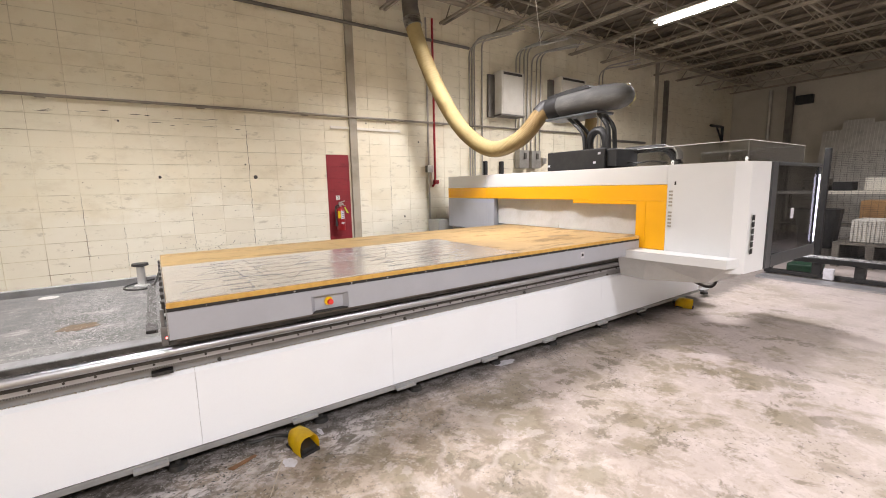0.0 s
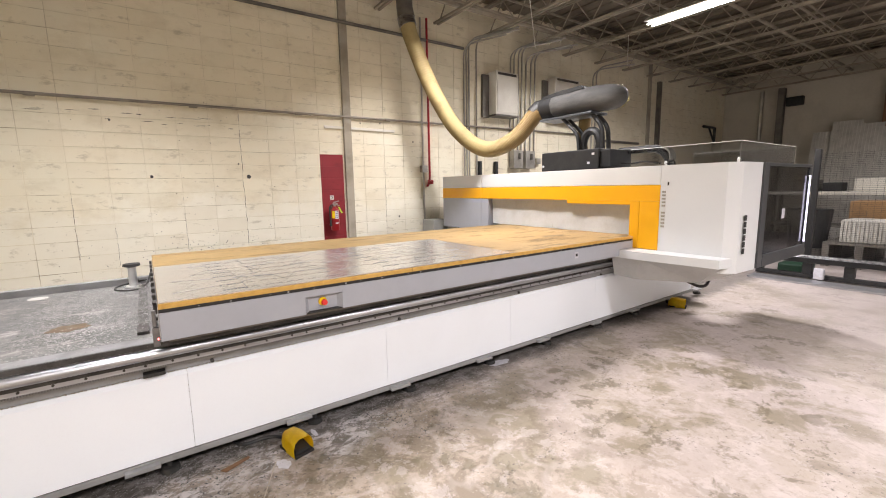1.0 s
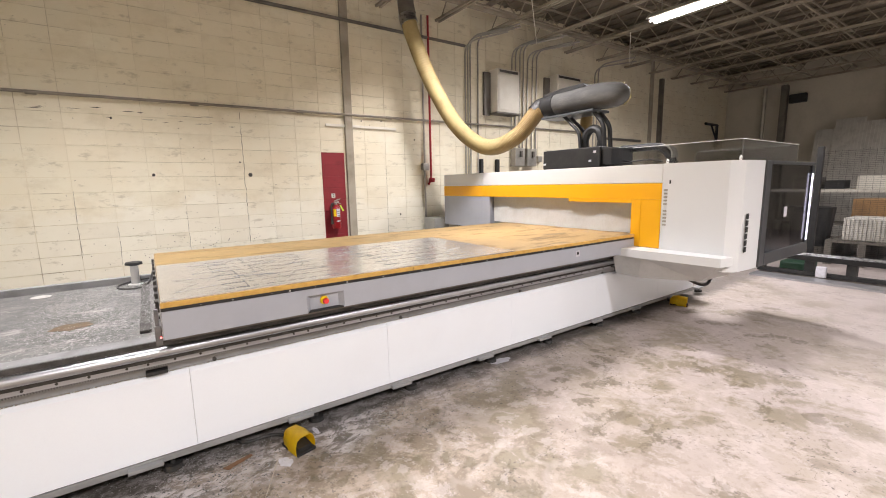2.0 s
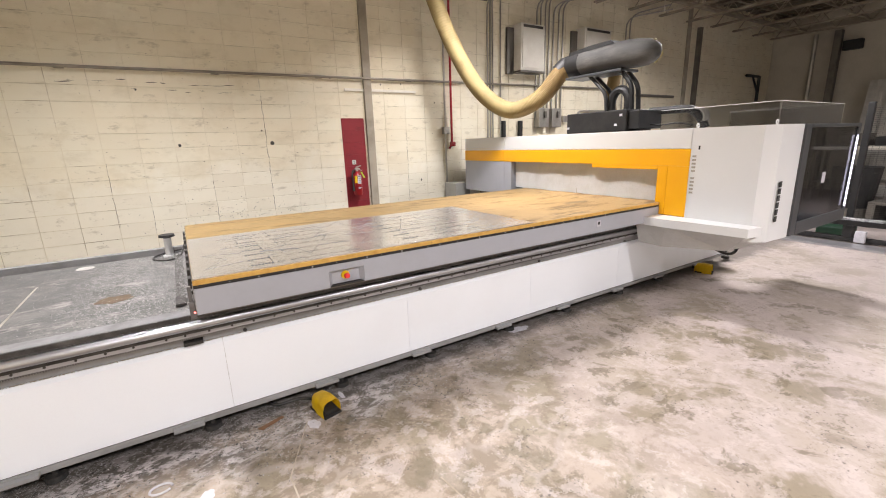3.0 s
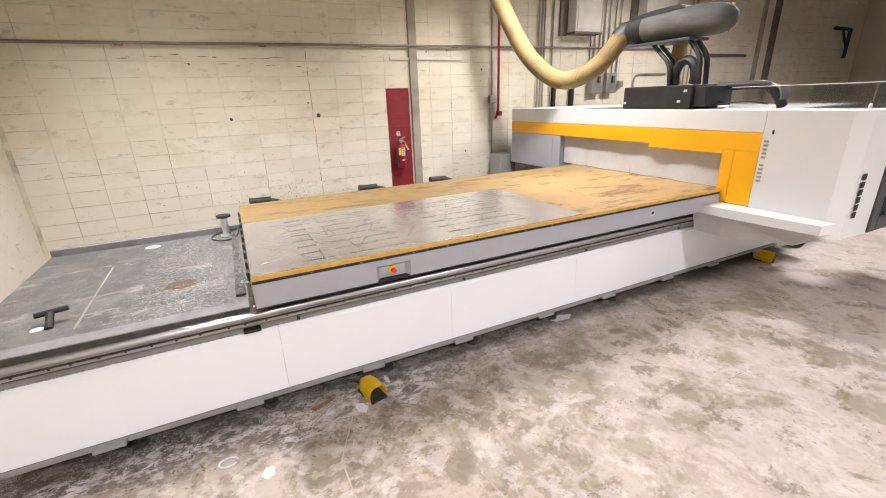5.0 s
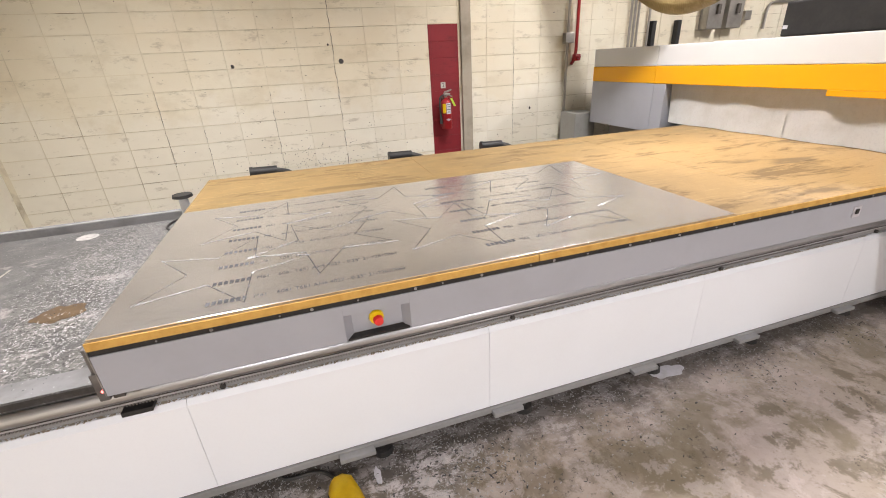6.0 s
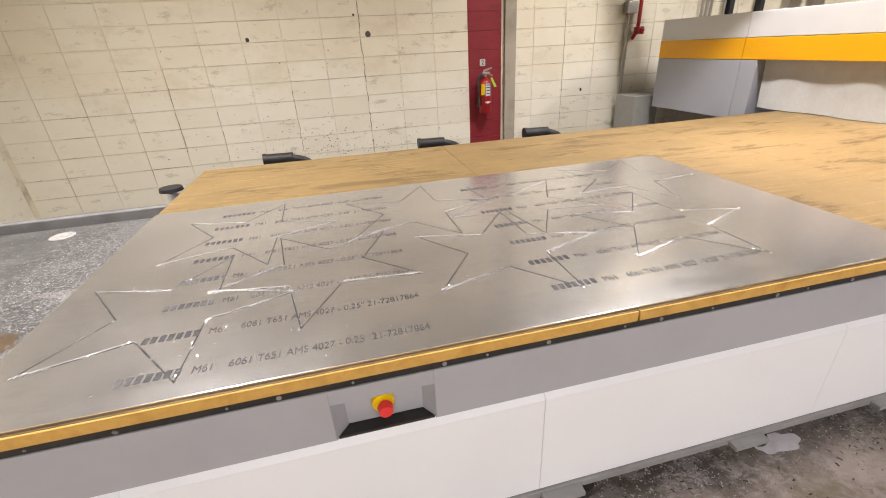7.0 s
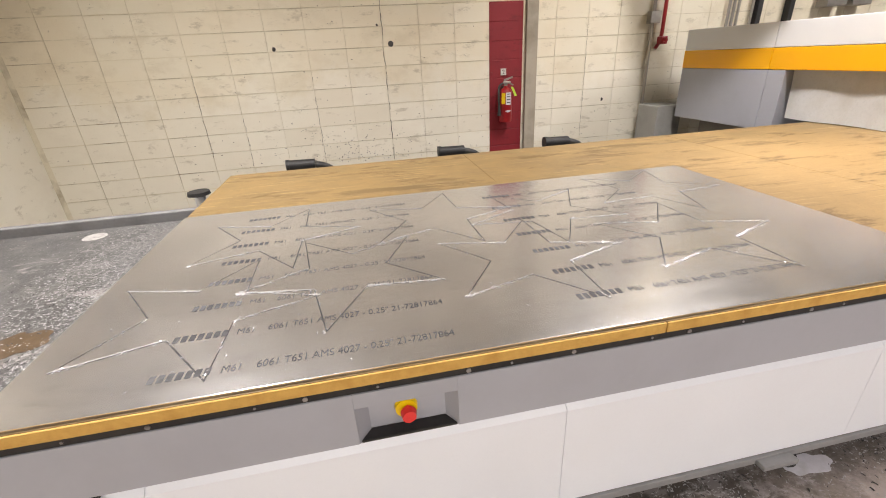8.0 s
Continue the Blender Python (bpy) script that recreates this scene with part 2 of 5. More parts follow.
CUT = surface("cut_groove", (0.02, 0.018, 0.016), (0.05, 0.045, 0.04), 0.6, 0, 40, 120)


def hose_material():
    m, nt, b = nodes_of("yellowed_ribbed_hose")
    stain = ramp_node(nt, noise_node(nt, 3.0, 6, 0.65), 0.42, 0.68)
    col = mix_node(nt, stain, (0.31, 0.24, 0.105), (0.2, 0.14, 0.055))
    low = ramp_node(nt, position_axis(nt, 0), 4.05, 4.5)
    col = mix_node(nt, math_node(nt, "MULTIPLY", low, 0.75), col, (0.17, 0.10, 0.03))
    nt.links.new(col, b.inputs["Base Color"])
    b.inputs["Roughness"].default_value = 0.7
    return m


HOSE = hose_material()


def scratches(nt, angle, scale, length, lo, hi):
    """Long thin lines in one direction."""
    geo = nt.nodes.new("ShaderNodeNewGeometry")
    mp = nt.nodes.new("ShaderNodeMapping")
    mp.inputs["Rotation"].default_value = (0, 0, radians(angle))
    mp.inputs["Scale"].default_value = (1 / length, 1, 1)
    nt.links.new(geo.outputs["Position"], mp.inputs["Vector"])
    n = nt.nodes.new("ShaderNodeTexNoise")
    n.inputs["Scale"].default_value, n.inputs["Detail"].default_value, n.inputs["Roughness"].default_value = scale, 3.0, 0.6
    nt.links.new(mp.outputs["Vector"], n.inputs["Vector"])
    return ramp_node(nt, n.outputs["Fac"], lo, hi)


def board_material():
    m, nt, b = nodes_of("worn_fibreboard")
    px, py = position_axis(nt, 0), position_axis(nt, 1)
    mul = lambda u, v: math_node(nt, "MULTIPLY", u, v)
    col = mix_node(nt, ramp_node(nt, noise_node(nt, 3.5, 8, 0.7), 0.38, 0.64), (0.245, 0.16, 0.06), (0.175, 0.115, 0.043))
    # bare patch rubbed pale where sheets slide
    d = math_node(nt, "ADD", px, mul(math_node(nt, "SUBTRACT", noise_node(nt, 2.0, 8, 0.7), 0.5), 1.5))
    pale = mul(ramp_node(nt, d, 2.0, 2.9), ramp_node(nt, math_node(nt, "SUBTRACT", 2.1, py), 0.3, 0.9))
    col = mix_node(nt, mul(pale, 0.7), col, (0.46, 0.30, 0.125))
    # dark smears, and long thin scratches both ways
    smear = ramp_node(nt, noise_node(nt, 3.2, 9, 0.72, (0.5, 1.7, 1), 0.4), 0.515, 0.6)
    col = mix_node(nt, mul(smear, 0.68), col, (0.105, 0.064, 0.025))
    blot = ramp_node(nt, noise_node(nt, 2.2, 4, 0.55, (0.7, 1.9, 1)), 0.63, 0.70)
    col = mix_node(nt, mul(blot, 0.7), col, (0.10, 0.065, 0.03))
    for angle, lit in ((22, True), (-38, True), (8, False), (-62, False), (51, True)):
        line = mul(scratches(nt, angle, 60, 28, 0.62, 0.66), ramp_node(nt, noise_node(nt, 2.8 + 0.01 * angle, 5), 0.46, 0.6))
        col = mix_node(nt, mul(line, 0.5), col, (0.52, 0.38, 0.18) if lit else (0.11, 0.07, 0.03))
    grain = ramp_node(nt, noise_node(nt, 130, 4, 0.75), 0.45, 0.7)
    col = mix_node(nt, mul(grain, 0.3), col, (0.16, 0.1, 0.04))
    nt.links.new(col, b.inputs["Base Color"])
    nt.links.new(math_node(nt, "ADD", mul(smear, 0.12), 0.5), b.inputs["Roughness"])
    bump_node(nt, b, noise_node(nt, 90, 3), 0.1, 0.001)
    return m


BOARD = board_material()
BOARD_EDGE = surface("board_edge", (0.62, 0.38, 0.1), (0.5, 0.28, 0.06), 0.8, 0, 20, 90)


def sheet_material():
    m, nt, b = nodes_of("mill_finish_aluminium")
    streak = noise_node(nt, 5, 6, 0.7, (0.15, 6, 1))
    smear = noise_node(nt, 3, 5, 0.65)
    col = mix_node(nt, ramp_node(nt, smear, 0.4, 0.7), (0.68, 0.675, 0.68), (0.8, 0.795, 0.79))
    scuff = ramp_node(nt, noise_node(nt, 38, 8, 0.78, (0.35, 1.4, 1)), 0.5, 0.64)
    col = mix_node(nt, math_node(nt, "MULTIPLY", scuff, 0.25), col, (0.36, 0.355, 0.355))
    nt.links.new(col, b.inputs["Base Color"])
    b.inputs["Metallic"].default_value = 0.9
    r = math_node(nt, "ADD", math_node(nt, "MULTIPLY", streak, 0.12), 0.12)
    nt.links.new(math_node(nt, "ADD", r, math_node(nt, "MULTIPLY", smear, 0.1)), b.inputs["Roughness"])
    return m


ALU = sheet_material()


def glass_material(name, tint, rough=0.03):
    m, nt, b = nodes_of(name)
    b.inputs["Base Color"].default_value = (*tint, 1)
    b.inputs["Transmission Weight"].default_value = 1.0
    b.inputs["Roughness"].default_value = rough
    b.inputs["IOR"].default_value = 1.12
    return m


GLASS = glass_material("smoked_glass", (0.28, 0.28, 0.295))
CLEAR = glass_material("clear_acrylic", (0.6, 0.6, 0.6), 0.12)
CLEAR.node_tree.nodes["Principled BSDF"].inputs["IOR"].default_value = 1.3


def glow(name, colour, strength):
    m, nt, b = nodes_of(name)
    b.inputs["Emission Color"].default_value = (*colour, 1)
    b.inputs["Emission Strength"].default_value = strength
    return m


TUBE_GLOW = glow("lit_tube", (1.0, 0.95, 0.88), 18)
STRIP_GLOW = glow("lit_strip", (0.8, 0.75, 1.0), 2.6)
LED_RED = glow("red_indicator", (1.0, 0.05, 0.05), 3)


# Building helpers
def bm_box(bm, lo, hi, bevel=0.0):
    c = [(a + b) / 2 for a, b in zip(lo, hi)]
    s = [abs(b - a) for a, b in zip(lo, hi)]
    made = bmesh.ops.create_cube(bm, size=1.0, matrix=Matrix.LocRotScale(c, None, s))
    if bevel:
        edges = list({e for v in made["verts"] for e in v.link_edges})
        bmesh.ops.bevel(bm, geom=edges, offset=min(bevel, 0.45 * min(s)), segments=2, affect="EDGES", profile=0.6)
    return bm


def bm_rod(bm, a, b, r, r2=None, seg=14):
    a, b = Vector(a), Vector(b)
    d = b - a
    m = Matrix.Translation((a + b) / 2) @ d.to_track_quat("Z", "Y").to_matrix().to_4x4()
    bmesh.ops.create_cone(bm, cap_ends=True, segments=seg, radius1=r, radius2=r if r2 is None else r2, depth=d.length, matrix=m)
    return bm


def bm_sweep(bm, pts, radius, seg=10):
    """A round tube along points; radius a number or a function of the share of the way."""
    pts = [Vector(p) for p in pts]
    rings, up = [], None
    for i, p in enumerate(pts):
        d = (pts[min(i + 1, len(pts) - 1)] - pts[max(i - 1, 0)]).normalized()
        if up is None:
            up = Vector((0, 0, 1)) if abs(d.z) < 0.9 else Vector((1, 0, 0))
        side = d.cross(up).normalized()
        up = side.cross(d).normalized()
        r = radius(i / (len(pts) - 1)) if callable(radius) else radius
        rings.append([bm.verts.new(p + r * (math.cos(2 * math.pi * k / seg) * side + math.sin(2 * math.pi * k / seg) * up)) for k in range(seg)])
    for a, b in zip(rings, rings[1:]):
        for k in range(seg):
            bm.faces.new((a[k], a[(k + 1) % seg], b[(k + 1) % seg], b[k]))
    bm.faces.new(rings[0][::-1])
    bm.faces.new(rings[-1])
    return bm


def smooth_path(ctrl, n=12):
    """Points along a smooth line through the given ones."""
    c = [Vector(p) for p in ctrl]
    c = [2 * c[0] - c[1], *c, 2 * c[-1] - c[-2]]
    out = []
    for i in range(1, len(c) - 2):
        for k in range(n):
            t = k / n
            p0, p1, p2, p3 = c[i - 1:i + 3]
            out.append(0.5 * (2 * p1 + (p2 - p0) * t + (2 * p0 - 5 * p1 + 4 * p2 - p3) * t * t + (3 * p1 - p0 - 3 * p2 + p3) * t ** 3))
    return out + [c[-2]]


def bent_path(ctrl, r=0.1, n=5):
    """Straight runs with rounded corners."""
    c = [Vector(p) for p in ctrl]
    out = [c[0]]
    for a, b, d in zip(c, c[1:], c[2:]):
        p = b + (a - b).normalized() * min(r, (a - b).length / 2)
        q = b + (d - b).normalized() * min(r, (d - b).length / 2)
        out += [(1 - t) ** 2 * p + 2 * t * (1 - t) * b + t * t * q for t in [k / n for k in range(n + 1)]]
    return out + [c[-1]]


def bm_prism(bm, outline, axis, lo, hi):
    """A flat outline, in the two other axes in order, drawn out along an axis."""
    def at(u, v, w):
        return {"x": (w, u, v), "y": (u, w, v), "z": (u, v, w)}[axis]
    a = [bm.verts.new(at(u, v, lo)) for u, v in outline]
    b = [bm.verts.new(at(u, v, hi)) for u, v in outline]
    n = len(a)
    bm.faces.new(a)
    bm.faces.new(b[::-1])
    for k in range(n):
        bm.faces.new((a[k], b[k], b[(k + 1) % n], a[(k + 1) % n]))
    bmesh.ops.recalc_face_normals(bm, faces=bm.faces[:])
    return bm


def mesh_object(name, bm, material, smooth=False):
    me = bpy.data.meshes.new(name)
    bm.to_mesh(me)
    bm.free()
    me.materials.append(material)
    if smooth:
        me.polygons.foreach_set("use_smooth", [True] * len(me.polygons))
        me.set_sharp_from_angle(angle=radians(40))
    return new(name, me)


def thing(name, at, label, category, group="", kind=""):
    ob = new(name)
    ob.location = at
    ob.empty_display_size = 0.1
    return tagged(ob, label, category, group, kind)


def origin_of(ob):
    p = Vector(ob.location)
    while ob.parent:
        ob = ob.parent
        p = p + Vector(ob.location)
    return p


def part(name, bm, material, parent, label="", smooth=False):
    """One mesh, drawn in the world's metres, as a part of its parent."""
    shift = origin_of(parent)
    bm.transform(Matrix.Translation(-shift))
    ob = mesh_object(name, bm, material, smooth)
    ob.parent = parent
    return tagged(ob, label)


def single(name, bm, material, label, category, group="", kind="", smooth=False):
    return tagged(mesh_object(name, bm, material, smooth), label, category, group, kind)


def B():
    return bmesh.new()


def boxed(lo, hi, bevel=0.0):
    return bm_box(bmesh.new(), lo, hi, bevel)


def rod(a, b, r, r2=None, seg=14):
    return bm_rod(bmesh.new(), a, b, r, r2, seg)


def sweep(pts, r, seg=10):
    return bm_sweep(bmesh.new(), pts, r, seg)


def lettering(text, size, parent, m, material, name="lettering"):
    """Flat writing as a mesh, laid by the pose m."""
    cu = bpy.data.curves.new("writing", "FONT")
    cu.body, cu.size, cu.extrude = text, size, 0.0002
    tmp = new("writing", cu)
    me = bpy.data.meshes.new_from_object(tmp.evaluated_get(bpy.context.evaluated_depsgraph_get()))
    bpy.data.objects.remove(tmp)
    me.materials.clear()
    me.materials.append(material)
    ob = new(name, me)
    ob.parent = parent
    ob.matrix_basis = Matrix.Translation(-origin_of(parent)) @ m
    return ob


# The room
X0, X1, Y0, Y1, TOP = -2.2, 16.0, -7.0, 3.97, 4.95
single("floor", boxed((X0 - 0.2, Y0 - 0.2, -0.15), (X1 + 0.2, Y1 + 0.2, 0)), FLOOR, "worn stained concrete floor with pale dusty patches and painted-in glare", "floor", kind="structure")
wall_north = single("wall_north", boxed((X0 - 0.2, Y1, 0), (X1 + 0.2, Y1 + 0.2, TOP)), MORTAR, "cream painted concrete block wall", "wall", kind="structure")
single("wall_west", boxed((X0 - 0.2, Y0 - 0.2, 0), (X0, Y1, TOP)), BLOCK, "cream painted side wall", "wall", kind="structure")
single("wall_east", boxed((X1, Y0 - 0.2, 0), (X1 + 0.2, Y1, TOP)), FARWALL, "pale grey end wall of the workshop", "wall", kind="structure")
single("wall_south", boxed((X0, Y0 - 0.2, 0), (X1, Y0, TOP)), FARWALL, "plain workshop wall", "wall", kind="structure")


def build_ceiling():
    bm = boxed((X0 - 0.2, Y0 - 0.2, TOP), (X1 + 0.2, Y1 + 0.2, TOP + 0.1))
    x = X0 + 0.1
    while x < X1:                                   # deck ribs
        bm_box(bm, (x, Y0, TOP - 0.03), (x + 0.06, Y1, TOP))
        x += 0.3
    jx = -0.1
    while jx < X1:                                  # open-web joists
        for dx in (-0.035, 0.035):
            bm_box(bm, (jx + dx - 0.018, Y0, 4.36), (jx + dx + 0.018, Y1, 4.395))
            bm_box(bm, (jx + dx - 0.018, Y0, 4.84), (jx + dx + 0.018, Y1, 4.875))
        y, s = Y0, 0
        while y < Y1 - 0.3:
            za, zb = (4.38, 4.85) if s else (4.85, 4.38)
            bm_rod(bm, (jx, y, za), (jx, y + 0.35, zb), 0.011, seg=5)
            y, s = y + 0.35, 1 - s
        jx += 1.135
    for by in (-5.2, -3.4, -1.6, 0.2, 1.75, 3.1):   # bridging
        bm_box(bm, (X0, by, 4.4), (X1, by + 0.03, 4.43))
        bm_box(bm, (X0, by + 0.25, 4.8), (X1, by + 0.28, 4.83))
    bm_rod(bm, (X0, 0.9, 4.5), (X1, 0.9, 4.5), 0.03, seg=8)
    bm_rod(bm, (X0, 3.5, 4.55), (X1, 3.5, 4.55), 0.045, seg=8)
    return bm


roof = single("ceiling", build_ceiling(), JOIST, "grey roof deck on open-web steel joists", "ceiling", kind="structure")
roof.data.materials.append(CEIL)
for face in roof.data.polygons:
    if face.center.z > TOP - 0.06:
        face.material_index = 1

for cx, name in ((2.695, "pilaster"), (11.35, "pilaster")):
    single(name, boxed((cx - 0.06, Y1 - 0.05, 0), (cx + 0.065, Y1 - 0.006, TOP - 0.1), 0.006), BARE, "narrow bare concrete strip up the block wall", "pilaster", kind="structure")
single("timber_post", boxed((11.74, Y1 - 0.1, 0), (11.86, Y1 - 0.006, 4.3), 0.01), DARK_METAL, "dull brown timber post against the block wall", "post", kind="structure")


def fixture(x, y):
    lamp = thing("ceiling_light", (x, y, LAMP_Z), "lit fluorescent strip light hanging from the joists", "ceiling light", "workshop strip lights")
    part("housing", bm_prism(B(), [(x - 0.16, LAMP_Z - 0.02), (x - 0.06, LAMP_Z + 0.06), (x + 0.06, LAMP_Z + 0.06), (x + 0.16, LAMP_Z - 0.02), (x + 0.15, LAMP_Z - 0.03), (x, LAMP_Z + 0.01), (x - 0.15, LAMP_Z - 0.03)], "y", y - 0.62, y + 0.62), BEIGE_METAL, lamp)
    for dx in (-0.07, 0.07):
        part("tube", rod((x + dx, y - 0.6, LAMP_Z - 0.05), (x + dx, y + 0.6, LAMP_Z - 0.05), 0.016, seg=10), TUBE_GLOW, lamp, "lit fluorescent tube")
    for dy in (-0.45, 0.45):
        part("hanger", rod((x, y + dy, LAMP_Z + 0.05), (x, y + dy, TOP - 0.02), 0.006, seg=6), CONDUIT, lamp)


for lx, ly, watts, cone in LAMPS:
    fixture(lx, ly)


def pipe(name, ctrl, r, material, label, category="conduit", group="", bend=0.12):
    return single(name, sweep(bent_path(ctrl, bend), r, 8), material, label, category, group, smooth=True)


YW = Y1 - 0.035
pipe("wall_pipe", [(X0, YW - 0.02, 2.63), (1.4, YW - 0.02, 2.66), (8.3, YW - 0.02, 2.72)], 0.017, WALL_PIPE, "long grey steel pipe along the block wall", "pipe")
pipe("wall_pipe", [(X0, YW - 0.02, 4.05), (3.4, YW - 0.02, 4.05), (5.0, YW - 0.02, 4.05)], 0.026, DARK_METAL, "dark steel pipe high along the block wall", "pipe")
pipe("red_pipe", [(4.2, YW - 0.03, 4.4), (4.2, YW - 0.03, 1.66), (4.14, YW - 0.03, 1.58)], 0.02, RED, "red painted gas pipe running down the wall", "pipe")
single("pipe_valve", bm_rod(bm_box(B(), (4.16, YW - 0.09, 1.62), (4.24, YW - 0.01, 1.7), 0.012), (4.2, YW - 0.12, 1.66), (4.2, YW - 0.05, 1.66), 0.02), RED, "red pipe valve at the foot of the red pipe", "valve")
pipe("wall_conduit", [(4.09, YW, 4.4), (4.09, YW, 0.78), (4.5, YW, 0.78)], 0.017, CONDUIT, "grey conduit bending at the foot of the wall", bend=0.16)
single("outlet_box", boxed((4.03, YW - 0.05, 1.83), (4.15, YW + 0.03, 1.95), 0.008), CONDUIT, "small grey metal outlet box on the conduit", "outlet box")
for k, (cx, zt) in enumerate(((5.02, 4.12), (5.08, 4.2), (5.14, 4.26), (5.32, 4.3), (6.2, 4.22), (6.3, 4.28), (6.42, 4.32), (6.52, 4.34), (6.64, 4.2), (6.78, 4.24), (6.9, 4.28), (8.87, 4.2), (9.0, 4.28))):
    low = 1.2 if k < 4 else (2.1 if k < 11 else 1.2)
    pipe("wall_conduit", [(cx, YW, low), (cx, YW, zt), (cx + 0.5 + 0.1 * (k % 3), YW - 0.6, zt + 0.1)], 0.015, CONDUIT, "galvanised conduit running up the block wall", group="conduits up the wall", bend=0.22)
pipe("wall_conduit", [(7.4, YW, 1.9), (7.4, YW, 2.25), (8.3, YW, 2.25)], 0.018, CONDUIT, "galvanised conduit bending along the block wall", bend=0.15)
pipe("wall_conduit", [(9.4, YW, 2.62), (10.9, YW, 2.62)], 0.03, DARK_METAL, "dark capped pipe stub on the wall", "pipe")
pipe("wall_pipe", [(15.93, 2.9, 0.5), (15.93, 2.9, 4.3)], 0.06, CONDUIT, "pale vertical pipe on the end wall", "pipe")
for bx in (5.38, 5.8):
    single("strut_channel", boxed((bx - 0.03, YW - 0.05, 1.3), (bx + 0.03, YW + 0.03, 2.05), 0.004), BLACK, "black strut channel standing on the wall", "channel", "channels on the wall")


def electric_box(x0, x1, z0, z1):
    y0 = 3.72
    eb = thing("electrical_box", (x0, Y1, z0), "beige steel electrical cabinet mounted on the block wall", "electrical box", "cabinets on the wall")
    part("body", boxed((x0, y0, z0), (x1, Y1 - 0.006, z1), 0.012), BEIGE_METAL, eb)
    part("door", boxed((x0 + 0.03, y0 - 0.014, z0 + 0.04), (x1 - 0.03, y0 - 0.002, z1 - 0.09), 0.005), BEIGE_METAL, eb)
    part("vent", boxed((x0 + 0.05, y0 - 0.006, z1 - 0.07), (x1 - 0.05, y0 - 0.002, z1 - 0.025)), DARK, eb, "dark louvred vent")
    part("bottom_rail", boxed((x0 - 0.02, y0 - 0.02, z0 - 0.035), (x1 + 0.02, Y1 - 0.02, z0 - 0.004), 0.004), DARK_METAL, eb)
    # dark slab standing in for the shadow the box casts to its left
    part("box_shadow", boxed((x0 - 0.16, Y1 - 0.06, z0 - 0.05), (x0 - 0.004, Y1 - 0.007, z1 - 0.05), 0.004), DARK_METAL, eb)


electric_box(5.62, 6.2, 2.93, 3.72)
electric_box(7.3, 8.1, 3.0, 3.82)
for sx in (6.2, 6.55):
    sw = thing("disconnect_switch", (sx, Y1, 1.95), "small grey disconnect switch box on the wall", "switch box", "switch boxes on the wall")
    part("body", boxed((sx, 3.82, 1.92), (sx + 0.27, Y1 - 0.006, 2.28), 0.012), CONDUIT, sw)
    part("lever", boxed((sx + 0.12, 3.78, 2.1), (sx + 0.17, 3.815, 2.22), 0.005), DARK_METAL, sw)
single("outlet_box", boxed((6.95, 3.89, 2.02), (7.07, Y1 - 0.006, 2.14), 0.006), CONDUIT, "small grey outlet box on the wall", "outlet box")
single("wall_rail", boxed((2.33, Y1 - 0.032, 2.485), (3.54, Y1 - 0.012, 2.525), 0.004), BEIGE_METAL, "thin cream painted rail on the wall", "rail")
single("wire", sweep(smooth_path([(4.5, 1.85, 4.4), (4.62, 1.95, 4.2), (5.1, 2.3, 3.85), (5.3, 2.45, 3.72)], 6), 0.006, 5), BEIGE_METAL, "loose pale wire hanging from the ceiling", "wire")
single("pull_cord", rod((7.83, 2.43, 3.82), (7.83, 2.43, 4.4), 0.006, seg=5), BEIGE_METAL, "thin white pull cord hanging from the ceiling", "cord")

# Wall marks
def wall_crack(x, z0, z1, seed, width):
    """A ragged hairline down a joint of the blocks."""
    rnd = random.Random(seed)
    bm, last, z = B(), None, z0
    while z < z1:
        dx, w = rnd.gauss(0, 0.004), width * rnd.uniform(0.3, 1.2)
        pair = [bm.verts.new((x + dx - w, Y1 - 0.0074, z)), bm.verts.new((x + dx + w, Y1 - 0.0074, z))]
        if last and rnd.random() < 0.86:
            bm.faces.new((last[0], last[1], pair[1], pair[0]))
        last, z = pair, z + rnd.uniform(0.02, 0.06)
    return bm


for x, z0, z1, seed, width in ((1.146, 0.55, 2.6, 3, 0.0028), (0.414, 0.6, 1.5, 4, 0.0018), (-0.318, 0.6, 1.2, 5, 0.002), (3.342, 0.7, 1.9, 6, 0.0014), (-0.684, 0.8, 1.6, 8, 0.002)):
    single("wall_crack", wall_crack(x, z0, z1, seed, width), DARK, "dark hairline crack down a joint of the block wall", "crack", "cracks in the block wall", kind="structure")
for hx, hz in ((1.95, 2.66), (0.62, 2.645), (-0.9, 2.635), (3.4, 2.675)):
    single("pipe_coupling", rod((hx - 0.045, YW - 0.02, hz), (hx + 0.045, YW - 0.02, hz), 0.024, seg=12), WALL_PIPE, "dull coupling sleeve on the long wall pipe", "coupling", "couplings on the wall pipe", smooth=True)
single("wall_hole", rod((1.22, Y1 - 0.0075, 1.759), (1.22, Y1 + 0.01, 1.759), 0.028, seg=9), DARK, "dark drilled hole in the block wall", "hole")
for hx, hz, hr in ((1.1, 1.93, 0.012), (0.1, 1.76, 0.02), (2.13, 2.66, 0.012), (3.58, 1.08, 0.02), (2.93, 2.6, 0.012), (3.28, 2.62, 0.012), (-0.25, 2.42, 0.014), (3.9, 2.35, 0.016)):
    single("anchor_hole", rod((hx, Y1 - 0.0075, hz), (hx + 0.004, Y1 + 0.01, hz), hr, seg=7), DARK, "small dark anchor hole in the wall", "hole", "anchor holes")



